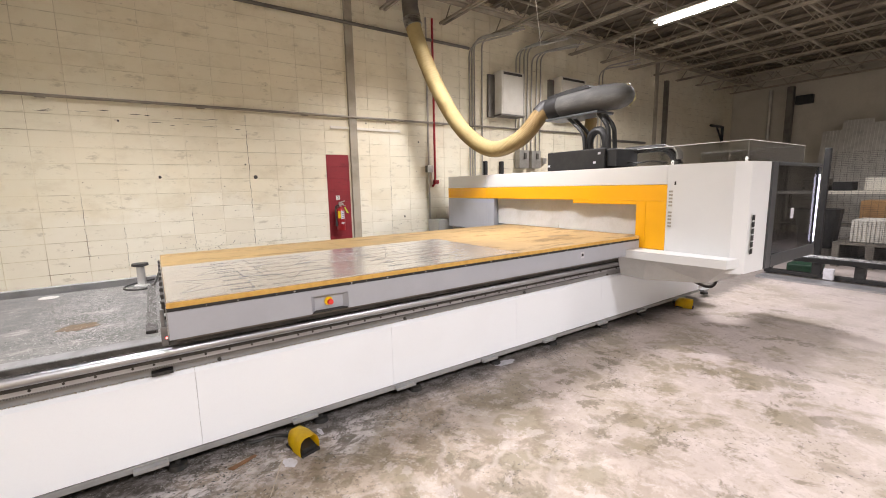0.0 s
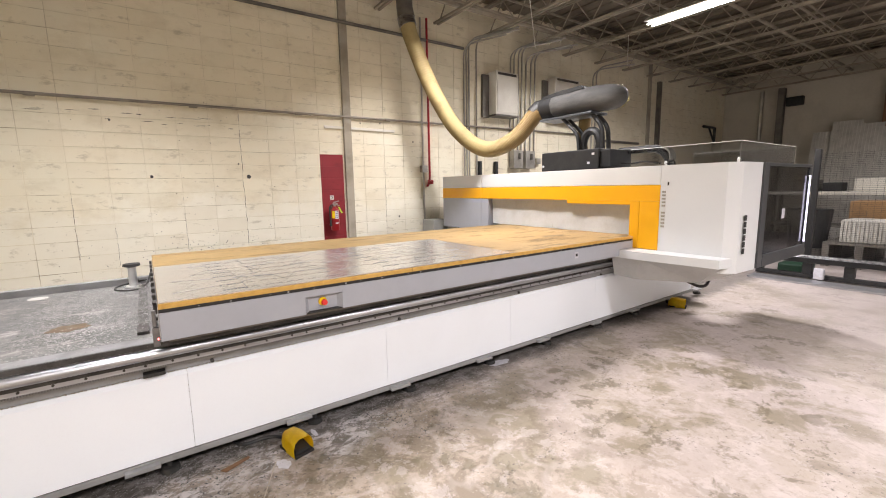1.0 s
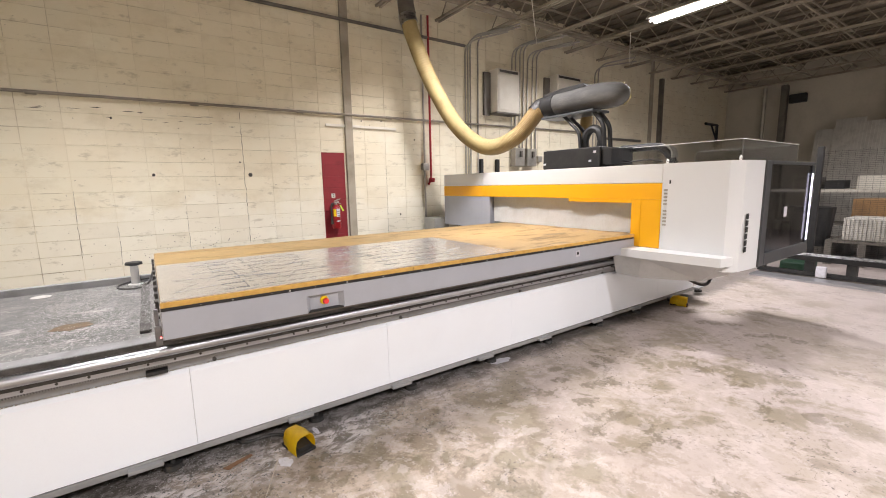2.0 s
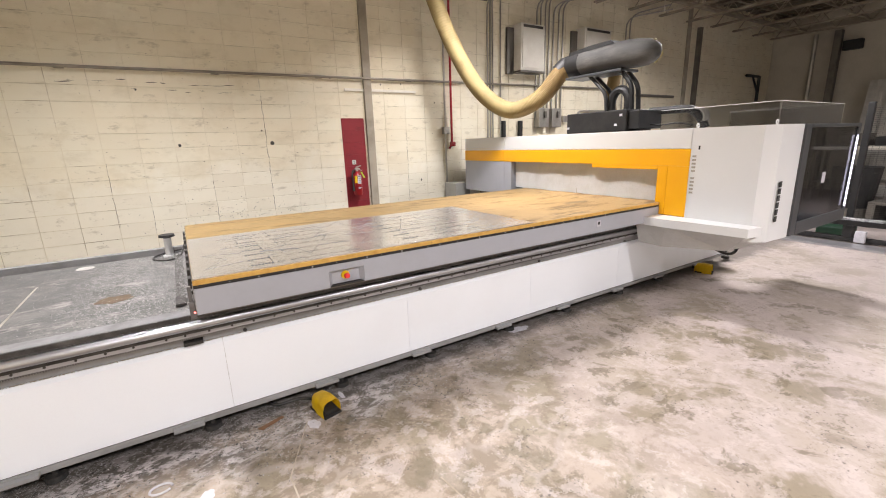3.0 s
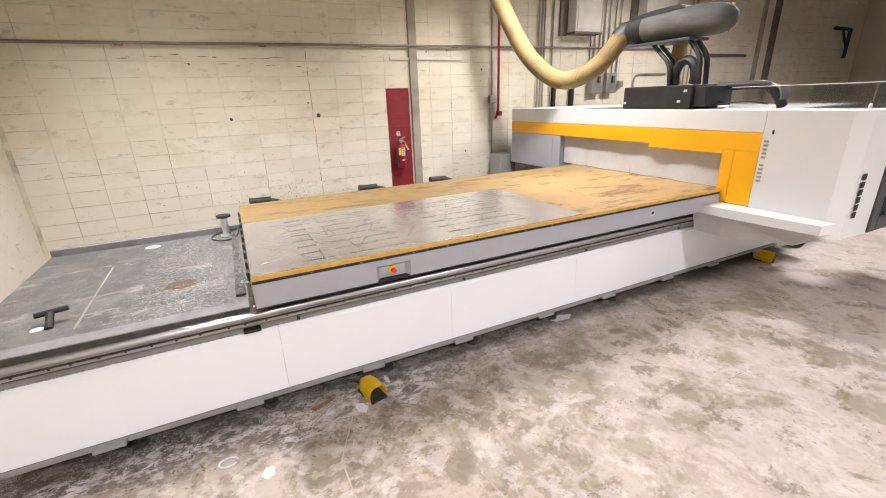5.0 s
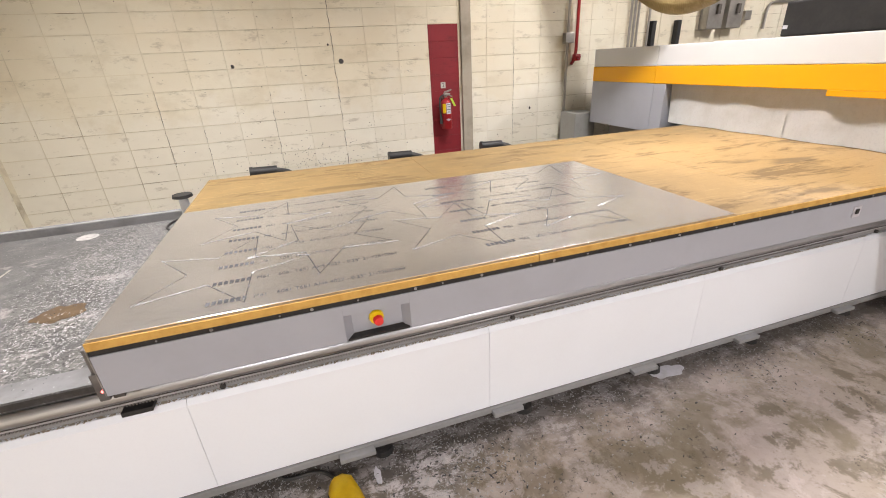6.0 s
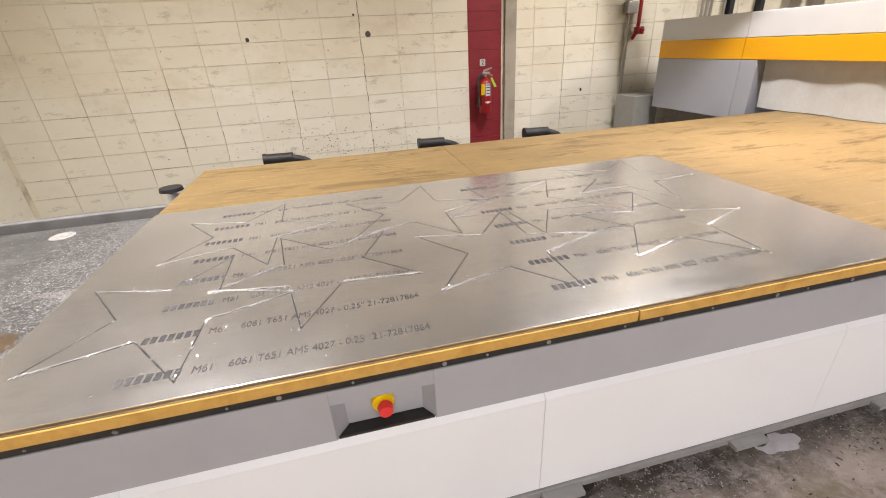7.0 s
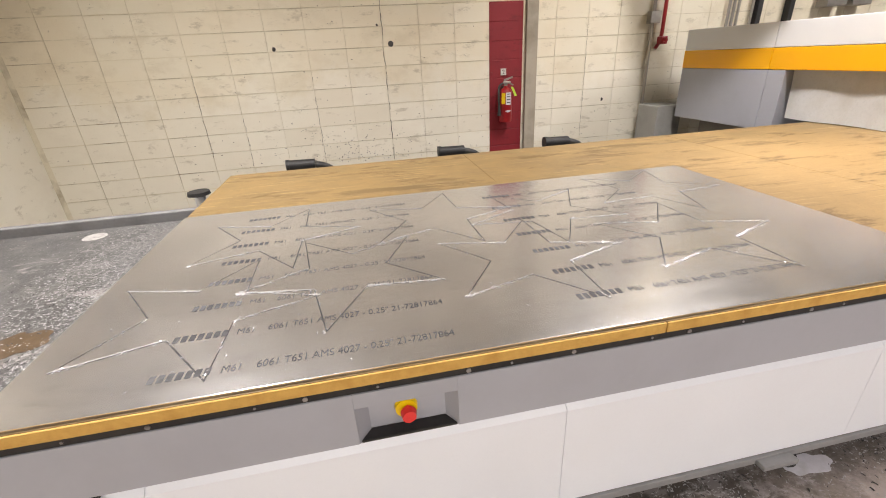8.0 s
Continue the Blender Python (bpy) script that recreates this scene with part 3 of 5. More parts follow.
def wall_specks():
    rnd = random.Random(31)
    verts, faces = [], []
    for _ in range(330):
        x = rnd.uniform(-0.9, 3.9) if rnd.random() < 0.35 else rnd.gauss(0.75, 0.4)
        z = rnd.uniform(0.5, 2.9) if rnd.random() < 0.2 else 0.62 + abs(rnd.gauss(0, 0.2))
        r = rnd.uniform(0.0018, 0.0055)
        i = len(verts)
        for k in range(6):
            a = k * math.pi / 3
            q = r * rnd.uniform(0.6, 1.2)
            verts.append((x + 1.3 * q * math.cos(a), Y1 - 0.0072, z + q * math.sin(a)))
        faces.append(tuple(range(i, i + 6)))
    for _ in range(22):                             # dark horizontal scuffs along the courses under the pipe
        x, z = rnd.uniform(-1.2, 1.1), rnd.choice((2.5, 2.5, 2.42)) + rnd.gauss(0, 0.012)
        w, h = rnd.uniform(0.01, 0.09), rnd.uniform(0.002, 0.006)
        i = len(verts)
        verts += [(x - w, Y1 - 0.0072, z), (x, Y1 - 0.0072, z - h), (x + w, Y1 - 0.0072, z + 0.3 * h), (x + 0.2 * w, Y1 - 0.0072, z + h)]
        faces.append((i, i + 1, i + 2, i + 3))
    me = bpy.data.meshes.new("wall_specks")
    me.from_pydata(verts, [], faces)
    me.materials.append(DARK)
    return new("wall_specks", me)


tagged(wall_specks(), "dark specks of grime flicked over the lower wall", "specks", kind="stuff")


def extinguisher():
    ex = thing("fire_extinguisher", (2.4, 3.86, 0.93), "red fire extinguisher hung on a red painted wall strip", "fire extinguisher")
    cx, cy = 2.4, 3.885
    body = [(0, 0.93), (0.06, 0.93), (0.066, 0.945), (0.066, 1.22), (0.06, 1.25), (0.035, 1.275), (0.022, 1.285), (0.022, 1.3), (0, 1.3)]
    bm = B()
    rings = [[bm.verts.new((cx + r * math.cos(a), cy + r * math.sin(a), z)) for a in [2 * math.pi * k / 24 for k in range(24)]] for r, z in body if r]
    for a, b in zip(rings, rings[1:]):
        for k in range(24):
            bm.faces.new((a[k], a[(k + 1) % 24], b[(k + 1) % 24], b[k]))
    bm.faces.new(rings[0][::-1])
    bm.faces.new(rings[-1])
    part("cylinder", bm, RED, ex, smooth=True)

    def wrap(z0, z1, a0, a1):
        w = B()
        lo = [w.verts.new((cx + 0.0675 * math.cos(a), cy + 0.0675 * math.sin(a), z0)) for a in [a0 + (a1 - a0) * k / 8 for k in range(9)]]
        hi = [w.verts.new((v.co.x, v.co.y, z1)) for v in lo]
        for k in range(8):
            w.faces.new((lo[k], lo[k + 1], hi[k + 1], hi[k]))
        return w
    part("label", wrap(1.12, 1.23, -2.6, -1.95), BRIGHT_YELLOW, ex, "yellow instruction label")
    part("label", wrap(1.11, 1.235, -1.85, -0.95), PAPER, ex, "white instruction label")
    for z in (1.13, 1.16, 1.19, 1.215):
        part("writing_bar", wrap(z, z + 0.008, -1.7, -1.1), INK, ex).location.y -= 0.001
    part("valve", bm_box(bm_rod(B(), (cx, cy, 1.29), (cx, cy, 1.345), 0.018), (cx - 0.03, cy - 0.02, 1.32), (cx + 0.05, cy + 0.02, 1.345), 0.006), CONDUIT, ex)
    part("handle", bm_prism(B(), [(cx - 0.02, 1.345), (cx + 0.07, 1.375), (cx + 0.075, 1.39), (cx - 0.02, 1.365)], "y", cy - 0.012, cy + 0.012), CONDUIT, ex)
    part("lever", bm_prism(B(), [(cx + 0.0, 1.335), (cx + 0.08, 1.30), (cx + 0.085, 1.31), (cx + 0.0, 1.345)], "y", cy - 0.01, cy + 0.01), CONDUIT, ex)
    part("hose", sweep(smooth_path([(cx - 0.02, cy, 1.33), (cx - 0.075, cy - 0.01, 1.3), (cx - 0.085, cy - 0.02, 1.2), (cx - 0.08, cy - 0.02, 1.1)], 6), 0.011, 8), RUBBER, ex, smooth=True)
    part("nozzle", rod((cx - 0.08, cy - 0.02, 1.1), (cx - 0.078, cy - 0.02, 1.0), 0.013, 0.02, 10), RUBBER, ex)
    part("tag", bm_prism(B(), [(cx + 0.03, 1.29), (cx + 0.055, 1.29), (cx + 0.1, 1.2), (cx + 0.075, 1.195)], "y", cy - 0.078, cy - 0.075), surface("lime_tag", (0.45, 0.65, 0.06), (0.4, 0.6, 0.05), 0.5), ex, "lime green inspection tag")
    part("emblem", bm_prism(B(), [(cx - 0.03, 1.045), (cx, 1.058), (cx + 0.04, 1.05), (cx + 0.005, 1.03)], "y", cy - 0.069, cy - 0.0675), PAPER, ex)
    part("bracket", boxed((cx - 0.03, cy + 0.05, 1.0), (cx + 0.03, Y1 - 0.01, 1.3), 0.004), DARK_METAL, ex)


extinguisher()
sign = thing("number_sign", (2.397, Y1, 1.436), "small grey number plate on the red strip", "sign")
part("plate", boxed((2.367, Y1 - 0.014, 1.402), (2.427, Y1 - 0.008, 1.469), 0.001), surface("sign_grey", (0.55, 0.54, 0.5), (0.45, 0.44, 0.4), 0.5), sign)
lettering("2", 0.062, sign, pose(2.381, Y1 - 0.0148, 1.414, 90, 0, 0), INK)
single("grey_cabinet", boxed((4.0, 3.52, 0.45), (4.3, 3.86, 1.01), 0.01), surface("cabinet_grey", (0.33, 0.33, 0.31), (0.28, 0.28, 0.26), 0.5), "grey steel junction cabinet behind the gantry", "cabinet")
single("cabinet_stand", bm_box(bm_box(B(), (4.03, 3.55, 0), (4.07, 3.83, 0.446)), (4.23, 3.55, 0), (4.27, 3.83, 0.446)), DARK_METAL, "dark steel stand under the junction cabinet", "stand")

# Far end of the workshop
single("timber_post", boxed((15.8, 2.3, 0), (15.98, 2.46, 4.3), 0.01), DARK_METAL, "brown timber post by the end wall", "post", kind="structure")
single("timber_post", boxed((15.75, -0.1, 1.9), (15.98, 0.16, 4.2), 0.01), BROWN, "orange-brown timber post by the end wall", "post", kind="structure")
single("wall_speaker", boxed((15.8, 1.85, 3.75), (15.98, 2.25, 4.0), 0.02), BLACK, "small black box high on the end wall", "box")
single("dark_opening", boxed((15.93, -1.9, 2.6), (15.99, -0.12, 4.3)), DARK, "dark opening in the end wall", "opening", kind="structure")
single("wall_bracket", bm_sweep(bm_sweep(B(), [(14.5, Y1 - 0.05, 3.3), (15.3, Y1 - 0.05, 3.3), (15.3, Y1 - 0.05, 2.6)], 0.045, 4), [(14.9, Y1 - 0.05, 3.28), (15.25, Y1 - 0.05, 2.9)], 0.03, 4), BLACK, "black steel wall bracket", "bracket")


def workbench(x, y, w, d, h):
    wb = thing("workbench", (x, y, 0), "dark workbench cluttered with material at the end wall", "workbench")
    part("top", boxed((x, y, h - 0.08), (x + d, y + w, h), 0.01), BEIGE_METAL, wb)
    part("shelf", boxed((x + 0.05, y + 0.05, 0.45), (x + d - 0.05, y + w - 0.05, 0.5)), DARK_METAL, wb)
    for lx in (x + 0.05, x + d - 0.12):
        for ly in (y + 0.05, y + w - 0.12):
            part("leg", boxed((lx, ly, 0), (lx + 0.07, ly + 0.07, h - 0.082)), DARK_METAL, wb)


workbench(13.2, -1.7, 3.4, 0.9, 1.3)
for k, (yy, ww, hh, mt) in enumerate(((0.75, 0.5, 0.28, DARK_METAL), (0.3, 0.35, 0.2, BLACK), (-0.5, 0.6, 0.3, BEIGE_METAL))):
    single("storage_bin", boxed((13.4, yy, 1.3), (13.9, yy + ww, 1.3 + hh), 0.02), mt, "box of stored material on the workbench", "box", "boxes on the workbench")
RIBBED = surface("dull_ribbed_plastic", (0.5, 0.48, 0.44), (0.38, 0.36, 0.33), 0.6)
for k in range(7):
    ya = -1.6 + 0.42 * k
    top = 2.9 + 0.12 * (k % 3)
    bm = bm_prism(B(), [(14.9 + 0.03 * k, 0.0), (14.93 + 0.03 * k, 0.0), (15.6 + 0.03 * k, top), (15.57 + 0.03 * k, top)], "y", ya, ya + 0.6)
    sheet = single("leaning_panel", bm, RIBBED, "pale ribbed sheet leaning on the end wall", "panel", "sheets leaning on the end wall")
    for r in range(8):                              # raised ribs up the face
        part("rib", bm_prism(B(), [(14.882 + 0.03 * k, 0.0), (14.899 + 0.03 * k, 0.0), (15.569 + 0.03 * k, top), (15.552 + 0.03 * k, top)], "y", ya + 0.02 + 0.07 * r, ya + 0.045 + 0.07 * r), RIBBED, sheet)
single("waste_bin", rod((10.8, 0.2, 0.25), (10.8, 0.2, 1.0), 0.3, 0.36, 20), BLACK, "black plastic waste bin behind the fence", "bin")
single("bin_base", rod((10.8, 0.2, 0.0), (10.8, 0.2, 0.248), 0.3, 0.3, 20), DARK_METAL, "dark dolly under the waste bin", "dolly")
single("timber_crate", boxed((11.2, -1.0, 0.448), (11.9, -0.3, 1.15), 0.01), surface("tan_plywood", (0.3, 0.17, 0.07), (0.2, 0.11, 0.045), 0.6, 0, 4, 40), "brown plywood crate on a pallet", "crate")
crate = single("white_crate", boxed((10.2, -1.0, 0.448), (10.9, -0.4, 0.85), 0.02), RIBBED, "white ribbed crate on a pallet", "crate")
for k in range(11):
    part("rib", boxed((10.18, -0.99 + 0.055 * k, 0.47), (10.198, -0.965 + 0.055 * k, 0.84)), RIBBED, crate)
pal = thing("pallet", (10.1, -2.0, 0), "dark low pallet carrying crates", "pallet")
for k in range(6):
    part("slat", boxed((10.1 + 0.33 * k, -1.2, 0.4), (10.36 + 0.33 * k, -0.2, 0.446), 0.004), DARK_METAL, pal)
for k in range(3):
    part("bearer", boxed((10.1, -1.2 + 0.45 * k, 0), (12.0, -1.1 + 0.45 * k, 0.398)), DARK_METAL, pal)


def fence():
    fx = 8.9
    fn = thing("safety_fence", (fx, -0.3, 0), "black wire-mesh safety fence with tall posts", "fence")
    for y in (-0.3, -2.4):
        part("post", boxed((fx - 0.04, y - 0.04, 0), (fx + 0.04, y + 0.04, 2.06), 0.012), BLACK, fn)
    bm = B()
    for k in range(60):
        z = 0.32 + 0.028 * k
        bm_rod(bm, (fx, -2.36, z), (fx, -0.34, z), 0.0013, seg=4)
    for k in range(26):
        y = -2.34 + 0.078 * k
        bm_rod(bm, (fx, y, 0.3), (fx, y, 2.0), 0.0013, seg=4)
    part("mesh", bm, BLACK, fn, "black welded wire mesh")
    part("bottom_rail", boxed((fx - 0.02, -2.36, 0.27), (fx + 0.02, -0.34, 0.3)), BLACK, fn)


fence()
gr = thing("guide_rail", (8.5, -0.5, 0), "low black steel guide frame on the floor", "guide rail")
part("top_beam", boxed((8.55, -2.3, 0.26), (8.66, 0.3, 0.34), 0.008), BLACK, gr)
part("bottom_beam", boxed((8.55, -2.3, 0.02), (8.66, 0.3, 0.08), 0.008), BLACK, gr)
for y in (-2.2, -1.55, -0.95, -0.45, 0.2):
    part("upright", boxed((8.55, y, 0.082), (8.66, y + 0.12, 0.258), 0.006), BLACK, gr)
part("chrome_rail", rod((8.5, -2.3, 0.37), (8.5, 0.3, 0.37), 0.025), STEEL, gr, "bright steel rail")
single("floor_channel", boxed((8.05, -2.6, 0.0), (8.38, 0.25, 0.03), 0.004), surface("channel_aluminium", (0.5, 0.5, 0.52), (0.4, 0.4, 0.42), 0.35, 0.8), "aluminium floor channel in front of the guide frame", "channel")
single("sensor_box", boxed((8.45, -0.62, 0.03), (8.53, -0.5, 0.2), 0.008), PAPER, "small white sensor box by the guide frame", "sensor")
# The machine: base, table and deck
XL, XR = -1.46, 6.04
cnc = thing("cnc_machine", (2.0, 1.0, 0), "white and grey flatbed cutting machine with a long table", "machine")
part("base_frame", boxed((XL, 0.26, 0.13), (XR, 2.0, 0.74)), DARK_METAL, cnc)
part("deck", boxed((XL, 0.14, 0.742), (XR, 1.97, 0.79), 0.004), DECK_GREY, cnc, "grey deck covered in dust and metal swarf")
part("deck_edge", boxed((XL, 0.141, 0.7905), (-0.03, 0.25, 0.7925), 0.001), DECK_EDGE, cnc, "clean grey front edge of the deck")
part("deck_lip", boxed((XL, 1.972, 0.6), (-0.02, 2.03, 0.845), 0.006), DECK_EDGE, cnc)
part("apron", boxed((XL, 0.25, 0.5), (XR, 0.258, 0.72)), APRON, cnc)
part("guide_rail", bm_prism(B(), [(0.15, 0.7), (0.25, 0.7), (0.25, 0.741), (0.139, 0.741), (0.138, 0.757), (0.1275, 0.7555), (0.118, 0.749), (0.112, 0.739), (0.109, 0.728), (0.112, 0.715), (0.125, 0.705)], "x", XL, XR), RAIL_STEEL, cnc, "bright ground steel guide rail", True)
# dark bars painting in the shaded gap over the rail and groove below
part("rail_gap_shade", boxed((XL, 0.1355, 0.764), (XR, 0.139, 0.788)), DARK, cnc)
part("rail_groove_shade", boxed((XL, 0.16, 0.674), (XR, 0.249, 0.699)), DARK, cnc)
rack = part("rack", boxed((XL, 0.195, 0.64), (XR, 0.248, 0.672), 0.003), surface("rack_steel", (0.46, 0.47, 0.5), (0.26, 0.26, 0.27), 0.36, 0.45, 5, 60, 0.45, 0.7, 0, (0.3, 4, 4)), cnc, "steel gear rack with bolt holes")


def rack_teeth():
    bm, n, x = B(), 0, XL
    while x < 3.6:
        a = [bm.verts.new(p) for p in ((x, 0.197, 0.639), (x + 0.0075, 0.197, 0.639), (x + 0.0055, 0.197, 0.63), (x + 0.002, 0.197, 0.63))]
        b = [bm.verts.new((v.co.x, 0.246, v.co.z)) for v in a]
        bm.faces.new(a)
        for k in (1, 2, 3):
            bm.faces.new((a[k], b[k], b[(k + 1) % 4], a[(k + 1) % 4]))
        x += 0.0105
    return bm


tagged(part("rack_teeth", rack_teeth(), DULL_STEEL, rack), kind="stuff")
bolt_mesh = mesh_object("bolt", bm_rod(bm_rod(B(), (0, 0.0, 0), (0, -0.0035, 0), 0.0065, seg=10), (0, -0.003, 0), (0, -0.0042, 0), 0.0035, seg=6), DARK, True)
bolt_mesh.parent = rack
bolt_mesh.location = Vector((XL + 0.04, 0.1945, 0.656)) - origin_of(rack)
for k in range(1, 58):
    ob = bolt_mesh.copy()
    scene.collection.objects.link(ob)
    ob.location = Vector((XL + 0.04 + 0.1215 * k + (0.03 if k % 7 == 3 else 0), 0.1945, 0.656)) - origin_of(rack)

seams = [XL, 0.099, 1.346, 2.605, 3.86, 5.11, XR]
for k, (a, b) in enumerate(zip(seams, seams[1:])):
    bm = bm_prism(B(), [(0.216, 0.112), (0.216, 0.556), (0.234, 0.577), (0.249, 0.577), (0.249, 0.112)], "x", a + 0.0009, b - 0.0009)
    part("side_panel", bm, PANEL, cnc, "white sheet-metal side panel")
    if k:
        part("panel_screw", rod((a + 0.13, 0.236, 0.59), (a + 0.13, 0.249, 0.59), 0.011, seg=10), DARK, cnc)
    else:
        part("panel_stop", boxed((-0.1, 0.2, 0.585), (0.0, 0.249, 0.605), 0.002), BLACK, cnc)
part("plinth", boxed((XL, 0.205, 0.075), (XR, 0.26, 0.108), 0.003), APRON, cnc)
# dark strip in place of the shade under and behind the plinth
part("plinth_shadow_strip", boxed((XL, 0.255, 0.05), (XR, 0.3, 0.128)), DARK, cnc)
for k in range(10):
    fx = -1.02 + 0.79 * k if k % 2 else -0.98 + 0.79 * k
    part("foot_bracket", boxed((fx, 0.165, 0.078), (fx + 0.16, 0.2545, 0.1), 0.004), APRON, cnc)
    ft = part("levelling_foot", bm_rod(bm_rod(B(), (fx + 0.2, 0.25, 0.0), (fx + 0.2, 0.25, 0.03), 0.05, 0.045, 16), (fx + 0.2, 0.25, 0.03), (fx + 0.2, 0.25, 0.13), 0.014), RUBBER, cnc)

# Table
TX, TW = 5.6, 2.024
part("table_frame", boxed((0.03, 0.09, 0.792), (TX, TW - 0.05, 0.972)), DARK_METAL, cnc)


def skirt():
    bm = boxed((0.0, 0.0, 0.828), (0.718, 0.03, 0.972), 0.002)
    bm_box(bm, (0.947, 0.0, 0.828), (TX, 0.03, 0.972), 0.002)
    bm_box(bm, (0.718, 0.0, 0.933), (0.947, 0.03, 0.972))
    f = [bm.verts.new(p) for p in ((0.718, 0.0, 0.828), (0.718, 0.0, 0.933), (0.947, 0.0, 0.933), (0.947, 0.0, 0.828))]
    g = [bm.verts.new(p) for p in ((0.745, 0.034, 0.838), (0.745, 0.034, 0.915), (0.922, 0.034, 0.915), (0.922, 0.034, 0.838))]
    for k in range(3):
        bm.faces.new((f[k], f[k + 1], g[k + 1], g[k]))
    bm.faces.new(g)
    return bm


part("skirt", skirt(), GREY, cnc, "grey painted table skirt with a stop-button recess")
part("skirt_back", boxed((0.0, TW - 0.045, 0.828), (TX, TW - 0.004, 0.99), 0.003), GREY, cnc)
part("recess_floor", bm_prism(B(), [(0.722, 0.002), (0.746, 0.034), (0.921, 0.034), (0.943, 0.002)], "z", 0.829, 0.836), BLACK, cnc)
stop = part("stop_button", rod((0.830, 0.033, 0.886), (0.830, 0.022, 0.886), 0.027, 0.025, 20), BRIGHT_YELLOW, cnc, "yellow emergency stop base", True)
part("mushroom_cap", bm_rod(bm_rod(B(), (0.832, 0.022, 0.884), (0.833, 0.012, 0.884), 0.012, seg=16), (0.833, 0.012, 0.884), (0.834, -0.004, 0.884), 0.0185, 0.0155, 24), RED_PLASTIC, stop, "red mushroom push button", True)
part("edge_profile", bm_prism(B(), [(0.003, 0.973), (0.003, 0.991), (0.012, 0.991), (0.012, 0.985), (0.03, 0.985), (0.03, 0.973)], "x", 0.0, TX), BLACK, cnc, "black aluminium edge profile")
for k in range(24):
    hx = 0.174 + 0.15 * k + (0.05 if k % 3 == 2 else 0)
    part("profile_screw", rod((hx, 0.0028, 0.982), (hx, 0.0008, 0.982), 0.0055 if k % 2 else 0.003, seg=10), STEEL, cnc)
part("skirt_end", boxed((-0.004, 0.0, 0.828), (-0.0005, 0.02, 1.0)), STEEL, cnc)
part("end_bracket", bm_box(bm_box(B(), (-0.035, 0.02, 0.80), (-0.006, 0.12, 0.9), 0.004), (-0.03, 0.03, 0.9), (-0.012, 0.05, 0.985), 0.004), DULL_STEEL, cnc)
part("indicator", rod((-0.012, 0.016, 0.842), (-0.012, 0.010, 0.842), 0.005), LED_RED, cnc, "small red indicator light")
for k in range(9):
    part("end_bolt", rod((-0.006, 0.2 + 0.2 * k, 0.9), (-0.026, 0.2 + 0.2 * k, 0.9), 0.01, seg=8), DARK, cnc)
    part("end_clip", boxed((-0.02, 0.14 + 0.2 * k, 0.94), (-0.004, 0.21 + 0.2 * k, 1.0), 0.003), DARK, cnc)
part("end_grate", boxed((-0.106, 0.32, 0.7925), (-0.05, 1.76, 0.81), 0.003), DARK, cnc)
part("end_plate", boxed((-0.002, 0.03, 0.796), (0.028, TW - 0.05, 0.985)), DARK, cnc)
edges = [0.0, 1.457, 2.95, 4.35, TX]
for a, b in zip(edges, edges[1:]):
    part("spoilboard", boxed((a + 0.001, 0.006, 0.992), (b - 0.001, TW, 1.0195), 0.0012), BOARD, cnc, "worn brown fibreboard spoilboard")
part("board_edging", boxed((0.0, 0.0, 0.992), (1.455, 0.005, 1.0185)), BOARD_EDGE, cnc, "yellow-brown raw board edge")
part("board_edging", boxed((1.46, 0.0, 0.992), (TX, 0.005, 1.0185)), BOARD_EDGE, cnc, "yellow-brown raw board edge")
sw = part("switch_plate", boxed((3.205, -0.005, 0.887), (3.257, -0.0005, 0.943), 0.001), PAPER, cnc, "small white switch plate")
part("switch_key", boxed((3.217, -0.009, 0.905), (3.241, -0.0052, 0.93), 0.001), BLACK, sw)
for hx in (0.13, 1.535, 2.62):
    h = thing("suction_hose", (hx + 0.4, 3.3, 0), "black rubber suction hose rising from the floor by the wall", "hose", "suction hoses by the wall")
    part("hose", sweep(smooth_path([(hx + 0.12, 3.3, 0.775), (hx + 0.28, 3.3, 0.765), (hx + 0.4, 3.3, 0.68), (hx + 0.42, 3.3, 0.4), (hx + 0.42, 3.3, 0.0)], 6), 0.032, 12), RUBBER, h, smooth=True)
    part("coupling", bm_rod(bm_rod(B(), (hx, 3.3, 0.78), (hx + 0.24, 3.3, 0.775), 0.052, seg=16), (hx - 0.014, 3.3, 0.78), (hx + 0.014, 3.3, 0.78), 0.057, seg=16), BLACK, h, smooth=True)
# Things on the deck
po = thing("locating_post", (-0.144, 1.857, 0.79), "white locating post with a round black cap", "post")
part("column", rod((-0.144, 1.857, 0.79), (-0.144, 1.857, 0.955), 0.032, 0.028, 20), WHITE, po, smooth=True)
part("flange", rod((-0.144, 1.857, 0.7905), (-0.144, 1.857, 0.802), 0.055, seg=20), WHITE, po)
part("cap", bm_rod(bm_rod(B(), (-0.144, 1.857, 0.955), (-0.144, 1.857, 0.965), 0.03, 0.06, 24), (-0.144, 1.857, 0.965), (-0.144, 1.857, 0.984), 0.062, 0.058, 24), BLACK, po, "round black rubber cap", True)
single("cable", sweep(smooth_path([(-0.02, 1.8, 0.9), (-0.06, 1.7, 0.82), (-0.15, 1.66, 0.797), (-0.26, 1.75, 0.797), (-0.25, 1.88, 0.8), (-0.17, 1.93, 0.81), (-0.05, 1.9, 0.83)], 6), 0.007, 7), RUBBER, "loose black cable looped round the post", "cable", smooth=True)
th = thing("clamp_handle", (-1.05, 0.48, 0.79), "black T-shaped clamp handle on a white base", "clamp")
part("base", rod((-1.1, 0.42, 0.7905), (-1.1, 0.42, 0.8), 0.03, seg=18), PAPER, th)
part("stem", rod((-1.05, 0.42, 0.79), (-1.05, 0.5, 0.85), 0.02), BLACK, th)
